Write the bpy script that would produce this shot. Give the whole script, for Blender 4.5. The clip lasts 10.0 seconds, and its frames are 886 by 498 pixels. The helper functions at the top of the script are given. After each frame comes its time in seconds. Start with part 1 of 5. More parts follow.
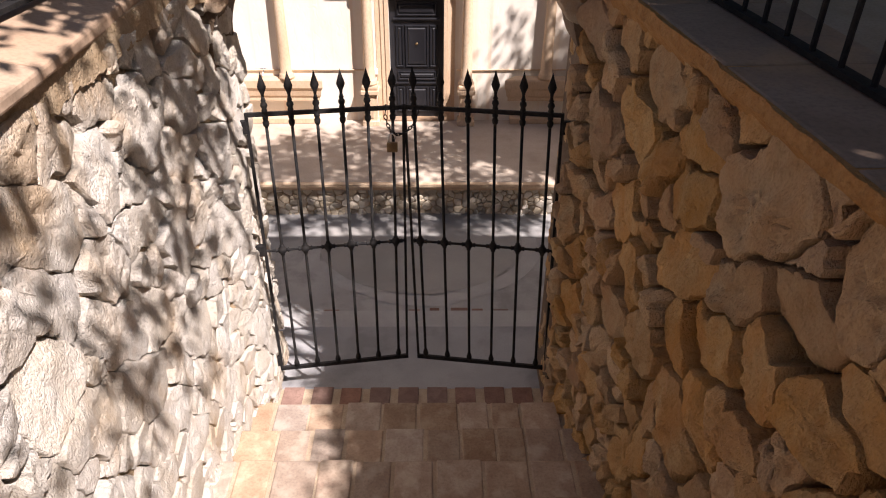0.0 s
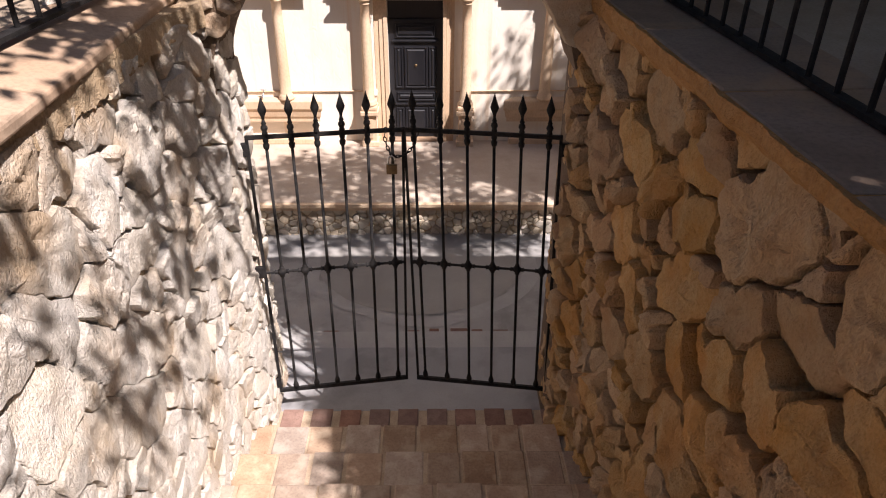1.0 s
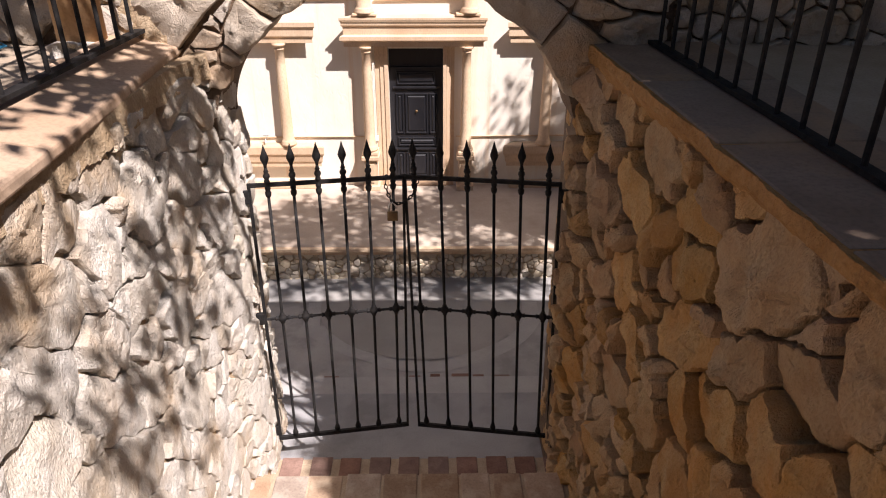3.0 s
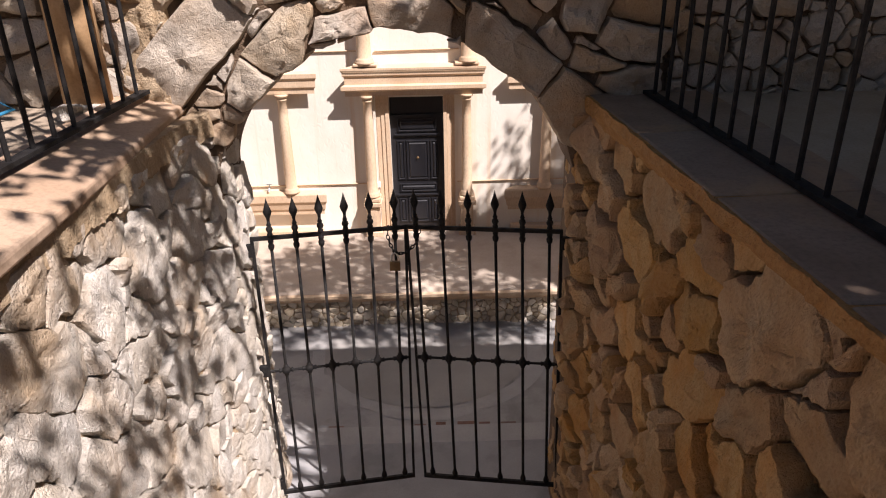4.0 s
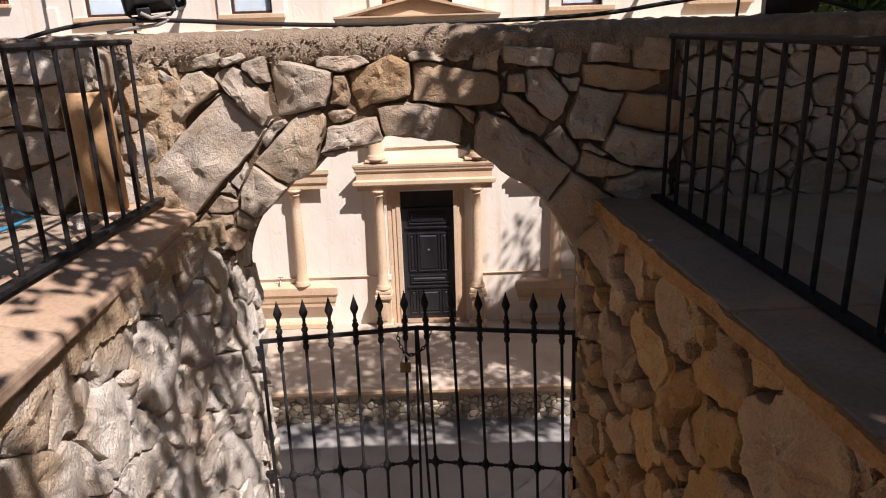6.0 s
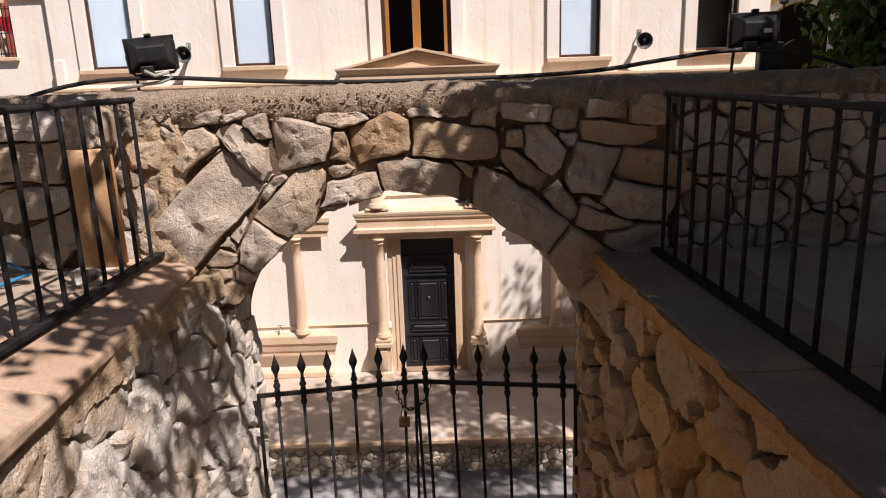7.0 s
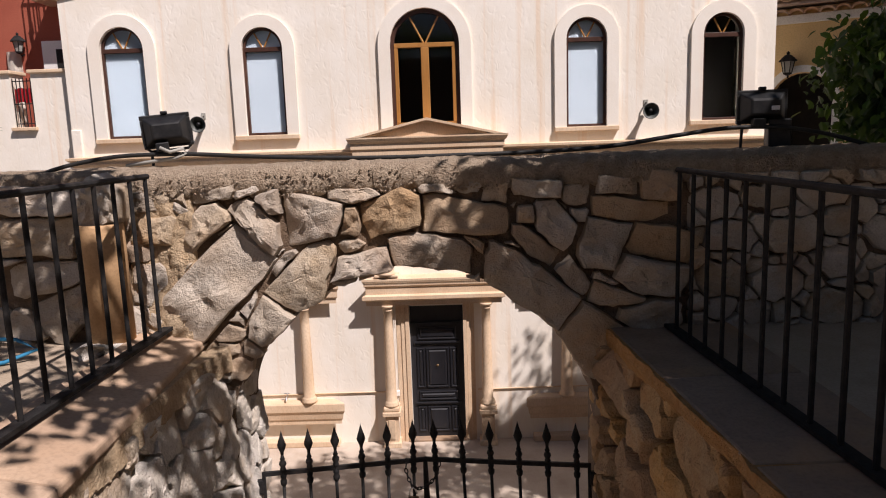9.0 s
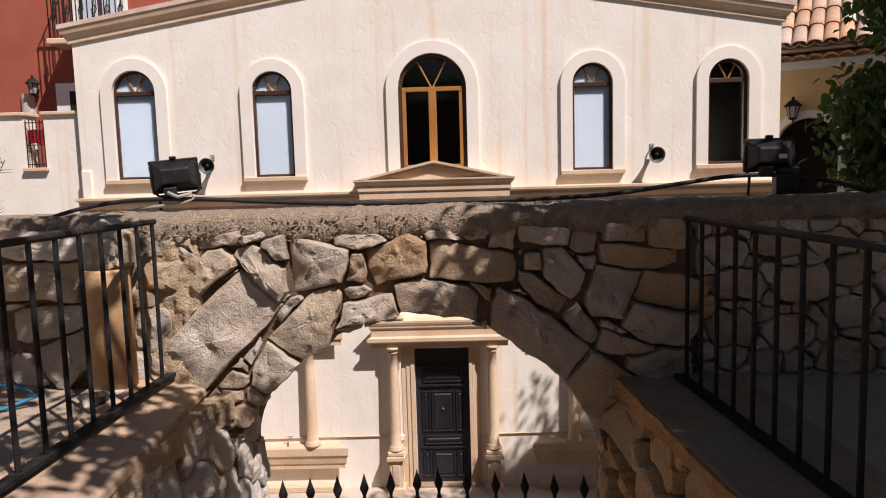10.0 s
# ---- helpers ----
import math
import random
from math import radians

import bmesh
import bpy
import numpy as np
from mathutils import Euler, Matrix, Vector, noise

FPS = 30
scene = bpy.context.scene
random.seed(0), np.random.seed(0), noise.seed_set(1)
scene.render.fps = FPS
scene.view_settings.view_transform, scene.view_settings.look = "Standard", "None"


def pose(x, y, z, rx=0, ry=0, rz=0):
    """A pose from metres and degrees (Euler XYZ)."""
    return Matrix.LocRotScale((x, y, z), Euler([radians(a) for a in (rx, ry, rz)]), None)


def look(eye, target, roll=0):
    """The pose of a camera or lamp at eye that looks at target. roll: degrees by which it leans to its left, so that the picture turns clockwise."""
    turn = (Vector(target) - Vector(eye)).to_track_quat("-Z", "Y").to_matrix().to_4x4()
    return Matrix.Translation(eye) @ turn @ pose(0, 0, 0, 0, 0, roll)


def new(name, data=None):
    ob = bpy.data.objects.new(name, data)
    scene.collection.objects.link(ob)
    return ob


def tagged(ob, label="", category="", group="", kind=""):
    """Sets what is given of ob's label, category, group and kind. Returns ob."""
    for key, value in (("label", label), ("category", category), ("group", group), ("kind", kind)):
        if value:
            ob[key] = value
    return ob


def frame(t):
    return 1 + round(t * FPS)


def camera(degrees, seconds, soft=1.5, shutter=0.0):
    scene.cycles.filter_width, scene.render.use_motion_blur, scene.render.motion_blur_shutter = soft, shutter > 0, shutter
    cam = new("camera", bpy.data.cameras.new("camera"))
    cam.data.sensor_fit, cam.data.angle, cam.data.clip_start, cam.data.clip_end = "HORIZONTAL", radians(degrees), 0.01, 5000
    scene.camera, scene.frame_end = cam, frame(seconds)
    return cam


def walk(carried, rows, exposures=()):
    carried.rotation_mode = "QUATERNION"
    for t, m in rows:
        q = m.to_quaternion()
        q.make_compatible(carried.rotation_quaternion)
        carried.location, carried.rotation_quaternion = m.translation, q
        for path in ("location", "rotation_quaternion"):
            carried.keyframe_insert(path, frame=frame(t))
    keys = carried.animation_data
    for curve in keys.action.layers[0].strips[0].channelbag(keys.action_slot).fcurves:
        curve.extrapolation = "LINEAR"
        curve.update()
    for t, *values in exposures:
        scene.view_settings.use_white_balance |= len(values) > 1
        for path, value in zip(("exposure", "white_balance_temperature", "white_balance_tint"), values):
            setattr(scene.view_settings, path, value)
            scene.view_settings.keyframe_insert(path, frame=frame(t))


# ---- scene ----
cam = camera(64.7, 10.0, soft=1.1)
PATH = [
    (0, (0.228, 0.18, 4.335), (0.252, 1.864, 3.257), 0.4),
    (0.5, (0.222, 0.187, 4.351), (0.246, 1.886, 3.297), 0.5),
    (1, (0.226, 0.189, 4.358), (0.252, 1.901, 3.324), 0.3),
    (1.5, (0.234, 0.192, 4.372), (0.263, 1.917, 3.361), 0.2),
    (2, (0.23, 0.197, 4.379), (0.256, 1.935, 3.39), 0.2),
    (3.5, (0.228, 0.199, 4.426), (0.248, 1.991, 3.537), -0.2),
    (4, (0.241, 0.212, 4.465), (0.255, 2.032, 3.636), -1.2),
    (4.5, (0.248, 0.228, 4.5), (0.258, 2.078, 3.741), -1.7),
    (5, (0.25, 0.239, 4.529), (0.248, 2.11, 3.822), -1.5),
    (5.5, (0.246, 0.249, 4.55), (0.235, 2.135, 3.884), -1.7),
    (6.8, (0.257, 0.305, 4.624), (0.249, 2.24, 4.12), -1.9),
    (7, (0.263, 0.302, 4.637), (0.252, 2.242, 4.15), -1.9),
    (7.5, (0.257, 0.316, 4.659), (0.249, 2.266, 4.218), -1.7),
    (8, (0.246, 0.326, 4.68), (0.23, 2.286, 4.285), -1.8),
    (8.5, (0.242, 0.331, 4.705), (0.214, 2.301, 4.36), -2.0),
    (9, (0.248, 0.352, 4.72), (0.22, 2.327, 4.403), -1.9),
    (9.5, (0.246, 0.366, 4.751), (0.21, 2.348, 4.487), -1.8),
    (10, (0.246, 0.384, 4.765), (0.204, 2.373, 4.558), -1.6),
]
EXPOSURES = [(0, 1.05), (2, 1.03), (3.5, 0.95), (4.5, 0.75), (5.5, 0.64), (7.5, 0.5), (10, 0.35)]
EXPOSURES = [(t, e, 6500, 20) for t, e in EXPOSURES]
walk(cam, [(t, look(eye, target, roll)) for t, eye, target, roll in PATH], EXPOSURES)

# ---- light ----
TO_SUN = Vector((1.02, -1.0, 1.92)).normalized()
world = bpy.data.worlds.new("world")
scene.world = world
world.use_nodes = True
wn = world.node_tree.nodes
sky = wn.new("ShaderNodeTexSky")
sky.sky_type = "NISHITA"
sky.sun_disc = False
sky.sun_elevation = math.asin(TO_SUN.z)
sky.sun_rotation = math.atan2(TO_SUN.x, TO_SUN.y)
world.node_tree.links.new(sky.outputs[0], wn["Background"].inputs[0])
wn["Background"].inputs[1].default_value = 0.036
sun_data = bpy.data.lights.new("sun", "SUN")
sun_data.energy, sun_data.angle, sun_data.color = 5.0, radians(0.6), (1.0, 0.95, 0.89)
sun = new("sun", sun_data)
sun.matrix_world = look(TO_SUN * 60, (0, 0, 0))


# ---- materials ----
def material(name, col_a, col_b, rough=0.85, metal=0.0, scale=6.0, fine=60.0, bump=0.4, dist=0.01, island=0.0, obj=0.0,
             stain=None, stain_scale=1.5, stain_amount=0.5, stretch=(1, 1, 1), spec=0.3, ridge=0.0, speck_amount=0.45, fine_bump=0.7, streak=False, strokes=0.0):
    """Two tones mixed by broad and fine noise, optional stains, variation from piece to piece, and a bump."""
    m = bpy.data.materials.new(name)
    m.use_nodes = True
    nt = m.node_tree
    n, l = nt.nodes, nt.links
    b = n["Principled BSDF"]
    b.inputs["Roughness"].default_value = rough
    b.inputs["Metallic"].default_value = metal
    b.inputs["Specular IOR Level"].default_value = spec
    tc = n.new("ShaderNodeTexCoord")
    mp = n.new("ShaderNodeMapping")
    mp.inputs["Scale"].default_value = stretch
    l.new(tc.outputs["Object"], mp.inputs[0])

    def nz(s, detail=6.0, rgh=0.6):
        t = n.new("ShaderNodeTexNoise")
        t.inputs["Scale"].default_value, t.inputs["Detail"].default_value, t.inputs["Roughness"].default_value = s, detail, rgh
        l.new(mp.outputs[0], t.inputs["Vector"])
        return t.outputs["Fac"]

    def mix(f, a, c):
        x = n.new("ShaderNodeMix")
        x.data_type = "RGBA"
        for sock, v in ((x.inputs[0], f), (x.inputs[6], a), (x.inputs[7], c)):
            if isinstance(v, bpy.types.NodeSocket):
                l.new(v, sock)
            else:
                sock.default_value = v if isinstance(v, float) else (*v, 1)
        return x.outputs[2]

    def ramp(f, lo, hi):
        r = n.new("ShaderNodeMapRange")
        r.inputs[1].default_value, r.inputs[2].default_value = lo, hi
        l.new(f, r.inputs[0])
        return r.outputs[0]

    broad, small = nz(scale), nz(fine, 4.0)
    c = mix(ramp(broad, 0.35, 0.65), col_a, col_b)
    dark = tuple(v * 0.62 for v in col_a)
    speck = n.new("ShaderNodeMath")
    speck.operation = "MULTIPLY"
    l.new(ramp(small, 0.45, 0.7), speck.inputs[0])
    speck.inputs[1].default_value = speck_amount
    c = mix(speck.outputs[0], c, dark)
    if stain:
        f = n.new("ShaderNodeMath")
        f.operation = "MULTIPLY"
        st = nz(stain_scale, 5.0)
        if streak:
            m2 = n.new("ShaderNodeMapping")
            m2.inputs["Scale"].default_value = (7.0, 7.0, 0.2)
            l.new(tc.outputs["Object"], m2.inputs[0])
            l.new(m2.outputs[0], st.node.inputs["Vector"])
        l.new(ramp(st, 0.56, 0.70) if streak else ramp(st, 0.5, 0.66), f.inputs[0])
        f.inputs[1].default_value = stain_amount
        c = mix(f.outputs[0], c, stain)
    for amount, kind in ((obj, "ShaderNodeObjectInfo"), (island, "ShaderNodeNewGeometry")):
        if amount:
            info = n.new(kind)
            r = n.new("ShaderNodeMapRange")
            l.new(info.outputs["Random" if kind == "ShaderNodeObjectInfo" else "Random Per Island"], r.inputs[0])
            r.inputs[3].default_value, r.inputs[4].default_value = 1 - amount, 1 + amount * 0.6
            h = n.new("ShaderNodeHueSaturation")
            l.new(r.outputs[0], h.inputs["Value"])
            r2 = n.new("ShaderNodeMapRange")
            w = n.new("ShaderNodeMath")
            w.operation = "MULTIPLY"
            l.new(r.outputs[0], w.inputs[0])
            w.inputs[1].default_value = 37.7
            fr = n.new("ShaderNodeMath")
            fr.operation = "FRACT"
            l.new(w.outputs[0], fr.inputs[0])
            l.new(fr.outputs[0], r2.inputs[0])
            r2.inputs[3].default_value, r2.inputs[4].default_value = 1 - amount * 1.3, 1 + amount * 0.9
            l.new(r2.outputs[0], h.inputs["Saturation"])
            l.new(c, h.inputs["Color"])
            c = h.outputs[0]
    l.new(c, b.inputs["Base Color"])
    if bump:
        add = n.new("ShaderNodeMath")
        add.operation = "MULTIPLY_ADD"
        l.new(small, add.inputs[0])
        add.inputs[1].default_value = fine_bump
        l.new(nz(scale, 3.0, 0.5) if strokes else nz(scale * 2.5, 8.0, 0.68), add.inputs[2])
        if ridge:
            t = n.new("ShaderNodeTexNoise")
            t.noise_type = "RIDGED_MULTIFRACTAL"
            t.inputs["Scale"].default_value, t.inputs["Detail"].default_value, t.inputs["Distortion"].default_value = (strokes, 3.0, 0.9) if strokes else (scale * 0.9, 7.0, 0.7)
            l.new(mp.outputs[0], t.inputs["Vector"])
            r = n.new("ShaderNodeMath")
            r.operation = "MULTIPLY_ADD"
            l.new(t.outputs["Fac"], r.inputs[0])
            r.inputs[1].default_value = -ridge
            l.new(add.outputs[0], r.inputs[2])
            add = r
        bp = n.new("ShaderNodeBump")
        bp.inputs["Strength"].default_value, bp.inputs["Distance"].default_value = bump, dist
        l.new(add.outputs[0], bp.inputs["Height"])
        l.new(bp.outputs[0], b.inputs["Normal"])
    return m


def glass_material(name, tint=(0.9, 0.95, 0.95)):
    m = bpy.data.materials.new(name)
    m.use_nodes = True
    b = m.node_tree.nodes["Principled BSDF"]
    b.inputs["Base Color"].default_value = (*tint, 1)
    b.inputs["Roughness"].default_value = 0.02
    b.inputs["Transmission Weight"].default_value = 1.0
    b.inputs["IOR"].default_value = 1.45
    return m


PALE = material("pale_limestone", (0.64, 0.565, 0.465), (0.745, 0.695, 0.625), scale=5, fine=105, bump=1.0, dist=0.042, obj=0.14, ridge=0.45, speck_amount=0.5, fine_bump=0.45,
                stain=(0.45, 0.27, 0.11), stain_scale=2.2, stain_amount=0.55, stretch=(1, 1, 0.6))
# Ochre stone; extra yellow stands in for warm bounce off the west wall.
OCHRE = material("ochre_limestone", (0.56, 0.325, 0.135), (0.59, 0.42, 0.235), scale=5, fine=105, bump=1.0, dist=0.045, obj=0.15, ridge=0.4, speck_amount=0.55, fine_bump=0.55,
                 stain=(0.50, 0.24, 0.085), stain_scale=2.4, stain_amount=0.5, stretch=(1, 1, 0.6))
ARCHSTONE = material("arch_limestone", (0.45, 0.355, 0.255), (0.53, 0.46, 0.375), scale=4, fine=100, bump=1.0, dist=0.034, obj=0.2, ridge=0.36, speck_amount=0.4, fine_bump=0.3,
                     stain=(0.43, 0.27, 0.15), stain_scale=1.8, stain_amount=0.6)
BROWNSTONE = material("brown_limestone", (0.40, 0.265, 0.155), (0.46, 0.335, 0.215), scale=4, fine=100, bump=1.0, dist=0.034, obj=0.12, ridge=0.36, speck_amount=0.4, fine_bump=0.3,
                      stain=(0.50, 0.40, 0.28), stain_scale=3, stain_amount=0.5)
WHITE_RUBBLE = material("white_rubble", (0.58, 0.49, 0.37), (0.70, 0.62, 0.50), scale=8, fine=60, bump=0.6, obj=0.25)
MORTAR = material("mortar", (0.46, 0.33, 0.20), (0.56, 0.43, 0.29), scale=9, fine=70, bump=1.0, dist=0.03)
DARK_MORTAR = material("ochre_mortar", (0.43, 0.21, 0.065), (0.52, 0.29, 0.11), scale=16, fine=70, bump=1.0, dist=0.03)
# Earthy mortar darkened to paint the shade in gaps between stones.
ARCH_MORTAR = material("darkened_earthy_mortar", (0.15, 0.10, 0.065), (0.21, 0.145, 0.095), scale=9, fine=70, bump=1.0, dist=0.03)
RENDERCAP = material("rough_concrete", (0.40, 0.30, 0.21), (0.52, 0.41, 0.30), scale=14, fine=70, bump=1.0, dist=0.035)
TILECAP = material("clay_coping", (0.40, 0.275, 0.185), (0.48, 0.355, 0.255), scale=3, fine=50, bump=0.3, obj=0.12,
                   stain=(0.30, 0.20, 0.14), stain_amount=0.5)
# Worn slabs, darkened so the colour holds the east coping's shade.
GREYCAP = material("worn_darkened_coping", (0.22, 0.155, 0.11), (0.29, 0.215, 0.16), scale=3, fine=50, bump=0.3, obj=0.12,
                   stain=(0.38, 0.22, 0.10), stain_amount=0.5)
BRICK = material("red_brick", (0.20, 0.115, 0.09), (0.27, 0.165, 0.13), scale=9, fine=60, bump=0.4, obj=0.2)
STEPTILE = material("step_tile", (0.33, 0.23, 0.165), (0.42, 0.32, 0.235), scale=6, fine=50, bump=0.5, obj=0.24,
                    stain=(0.52, 0.43, 0.33), stain_scale=7, stain_amount=0.6)
GROUT = material("grout", (0.36, 0.27, 0.19), (0.45, 0.36, 0.26), scale=9, fine=80, bump=0.5)
CONCRETE = material("concrete", (0.27, 0.268, 0.272), (0.34, 0.338, 0.342), scale=1.6, fine=90, bump=0.25, dist=0.005,
                    stain=(0.19, 0.188, 0.19), stain_scale=2.4, stain_amount=0.6)
PALECONCRETE = material("pale_concrete", (0.35, 0.342, 0.335), (0.41, 0.40, 0.39), scale=3, fine=90, bump=0.3, dist=0.005,
                        stain=(0.33, 0.322, 0.312), stain_scale=4, stain_amount=0.7)
ASPHALT = material("worn_asphalt", (0.31, 0.303, 0.295), (0.40, 0.39, 0.375), scale=1.2, fine=140, bump=0.4, dist=0.006,
                   stain=(0.21, 0.203, 0.197), stain_scale=2.3, stain_amount=0.75)
PATCH = material("asphalt_patch", (0.28, 0.268, 0.253), (0.35, 0.335, 0.315), scale=1.5, fine=140, bump=0.4, dist=0.006)
TERRACE = material("terrace_paving", (0.44, 0.36, 0.29), (0.54, 0.46, 0.38), scale=1.5, fine=90, bump=0.2, dist=0.005,
                   stain=(0.36, 0.28, 0.21), stain_scale=2, stain_amount=0.5)
STUCCO = material("cream_stucco", (0.77, 0.705, 0.605), (0.82, 0.77, 0.69), scale=2.2, fine=70, bump=0.5, dist=0.011, ridge=0.55, speck_amount=0.12, fine_bump=0.06, streak=True, strokes=12.0,
                  stain=(0.72, 0.53, 0.36), stain_scale=0.9, stain_amount=0.55, stretch=(1, 1, 0.75))
TRIMSTONE = material("sand_trim", (0.62, 0.45, 0.30), (0.70, 0.54, 0.38), scale=3, fine=60, bump=0.2, dist=0.006,
                     stain=(0.50, 0.33, 0.20), stain_scale=2.2, stain_amount=0.4, stretch=(1, 1, 0.4))
BAND = material("pale_window_band", (0.78, 0.72, 0.63), (0.82, 0.775, 0.70), scale=3, fine=60, speck_amount=0.1, bump=0.2, dist=0.006,
                stain=(0.66, 0.52, 0.38), stain_scale=1.5, stain_amount=0.3)
REDWALL = material("red_wall", (0.30, 0.075, 0.045), (0.36, 0.10, 0.06), scale=1.2, fine=50, bump=0.2)
YELLOWWALL = material("yellow_wall", (0.68, 0.47, 0.22), (0.75, 0.54, 0.28), scale=1.2, fine=50, bump=0.2)
WHITEPAINT = material("white_paint", (0.74, 0.72, 0.68), (0.82, 0.80, 0.77), scale=3, fine=60, bump=0.15)
IRON = material("black_iron", (0.012, 0.012, 0.013), (0.03, 0.028, 0.027), rough=0.6, scale=20, fine=120, bump=0.3, dist=0.003,
                stain=(0.04, 0.028, 0.02), stain_scale=14, stain_amount=0.2, spec=0.1)
BLACKDOOR = material("black_door_paint", (0.012, 0.012, 0.015), (0.022, 0.022, 0.026), rough=0.38, scale=5, fine=60, bump=0.12,
                     stretch=(1, 1, 0.15), spec=0.5)
BLACKMETAL = material("black_housing", (0.008, 0.008, 0.009), (0.02, 0.02, 0.02), rough=0.45, scale=12, fine=90, bump=0.1)
RUBBER = material("black_cable", (0.012, 0.012, 0.012), (0.025, 0.024, 0.022), rough=0.6, scale=20, fine=120, bump=0.1)
BRASS = material("old_brass", (0.13, 0.085, 0.045), (0.18, 0.12, 0.06), rough=0.5, metal=0.7, scale=20, fine=90, bump=0.2)
STEEL = material("steel_shackle", (0.45, 0.45, 0.45), (0.6, 0.6, 0.6), rough=0.3, metal=1.0, scale=20, fine=90, bump=0.05)
DARKWOOD = material("mahogany", (0.045, 0.02, 0.014), (0.085, 0.038, 0.024), rough=0.45, scale=10, fine=80, bump=0.15, stretch=(1, 1, 0.15))
HONEYWOOD = material("honey_wood", (0.34, 0.15, 0.035), (0.44, 0.21, 0.06), rough=0.45, scale=10, fine=80, bump=0.15, stretch=(1, 1, 0.15))
BLIND = material("blind_fabric", (0.46, 0.53, 0.60), (0.50, 0.57, 0.64), rough=0.6, scale=2, fine=200, bump=0.05)
# Near-black colour stands in for the shade inside rooms.
INSIDE = material("interior_shade", (0.014, 0.012, 0.011), (0.024, 0.021, 0.019), scale=2, fine=20, bump=0)
CLAY = material("terracotta", (0.41, 0.27, 0.16), (0.49, 0.34, 0.22), scale=4, fine=60, bump=0.25, obj=0.2)
ROOFTILE = material("roof_tile", (0.50, 0.29, 0.18), (0.60, 0.43, 0.31), scale=5, fine=50, bump=0.4, obj=0.28)
HOSE = material("blue_hose", (0.02, 0.16, 0.30), (0.03, 0.22, 0.38), rough=0.4, scale=20, fine=90, bump=0)
REDCLOTH = material("red_cloth", (0.55, 0.02, 0.03), (0.65, 0.04, 0.05), scale=8, fine=150, bump=0.2)
HORNGREY = material("horn_enamel", (0.07, 0.075, 0.07), (0.11, 0.115, 0.105), rough=0.5, scale=8, fine=90, bump=0.05)
GREYPLASTIC = material("grey_plastic", (0.30, 0.29, 0.26), (0.36, 0.35, 0.31), rough=0.5, scale=8, fine=90, bump=0.05)
LABELWHITE = material("label_sticker", (0.55, 0.56, 0.58), (0.62, 0.62, 0.64), rough=0.4, scale=30, fine=200, bump=0)
BARK = material("bark", (0.10, 0.07, 0.05), (0.16, 0.12, 0.09), scale=9, fine=50, bump=1.0, dist=0.02, stretch=(1, 1, 0.3))
LEAF = material("leaf", (0.028, 0.06, 0.016), (0.055, 0.095, 0.025), rough=0.5, scale=3, fine=40, bump=0, island=0.35)
leaf_nodes = LEAF.node_tree
thin = leaf_nodes.nodes.new("ShaderNodeBsdfTranslucent")
thin.inputs["Color"].default_value = (0.13, 0.22, 0.03, 1)
both = leaf_nodes.nodes.new("ShaderNodeMixShader")
both.inputs[0].default_value = 0.25
leaf_nodes.links.new(leaf_nodes.nodes["Principled BSDF"].outputs[0], both.inputs[1])
leaf_nodes.links.new(thin.outputs[0], both.inputs[2])
leaf_nodes.links.new(both.outputs[0], leaf_nodes.nodes["Material Output"].inputs["Surface"])
SOIL = material("garden_paving", (0.30, 0.23, 0.16), (0.40, 0.32, 0.24), scale=2.5, fine=60, bump=0.5)
GLASS = glass_material("window_glass")


# ---- building blocks ----
def finish(bm, smooth=False):
    bmesh.ops.recalc_face_normals(bm, faces=bm.faces)
    if smooth:
        for f in bm.faces:
            f.smooth = True
    me = bpy.data.meshes.new("mesh")
    bm.to_mesh(me)
    bm.free()
    return me


def thing(name, label, category, group="", kind="", at=(0, 0, 0)):
    ob = tagged(new(name), label, category, group, kind)
    ob.empty_display_size = 0.1
    ob.location = at
    return ob


def part(name, bm, mat, parent=None, label="", smooth=False):
    me = finish(bm, smooth)
    me.materials.append(mat)
    ob = new(name, me)
    if parent is not None:
        ob.parent = parent
    if label:
        ob["label"] = label
    return ob


def struct(name, bm, mat, label, category, smooth=False):
    return tagged(part(name, bm, mat, None, "", smooth), label, category, "", "structure")


def box(bm, x0, x1, y0, y1, z0, z1, bevel=0.0):
    r = bmesh.ops.create_cube(bm, size=1.0)
    for v in r["verts"]:
        v.co = Vector((x0 + (v.co.x + 0.5) * (x1 - x0), y0 + (v.co.y + 0.5) * (y1 - y0), z0 + (v.co.z + 0.5) * (z1 - z0)))
    if bevel:
        es = {e for v in r["verts"] for e in v.link_edges}
        bmesh.ops.bevel(bm, geom=list(es), offset=bevel, segments=2, affect="EDGES", profile=0.5)
    return bm


def boxed(*a, **k):
    return box(bmesh.new(), *a, **k)


def tube(bm, pts, r, n=8, cap=True):
    """A round bar along points; r is one radius or one for each point."""
    pts = [Vector(p) for p in pts]
    rs = r if isinstance(r, (list, tuple)) else [r] * len(pts)
    rings, side = [], None
    for i, p in enumerate(pts):
        d = (pts[min(i + 1, len(pts) - 1)] - pts[max(i - 1, 0)]).normalized()
        ref = side if side is not None else (Vector((1, 0, 0)) if abs(d.x) < 0.9 else Vector((0, 1, 0)))
        side = (ref - d * ref.dot(d)).normalized()
        up = d.cross(side)
        rings.append([bm.verts.new(p + (side * math.cos(2 * math.pi * k / n) + up * math.sin(2 * math.pi * k / n)) * rs[i]) for k in range(n)])
    for a, b in zip(rings, rings[1:]):
        for k in range(n):
            bm.faces.new((a[k], a[(k + 1) % n], b[(k + 1) % n], b[k]))
    if cap:
        bm.faces.new(rings[0][::-1])
        bm.faces.new(rings[-1])
    return bm


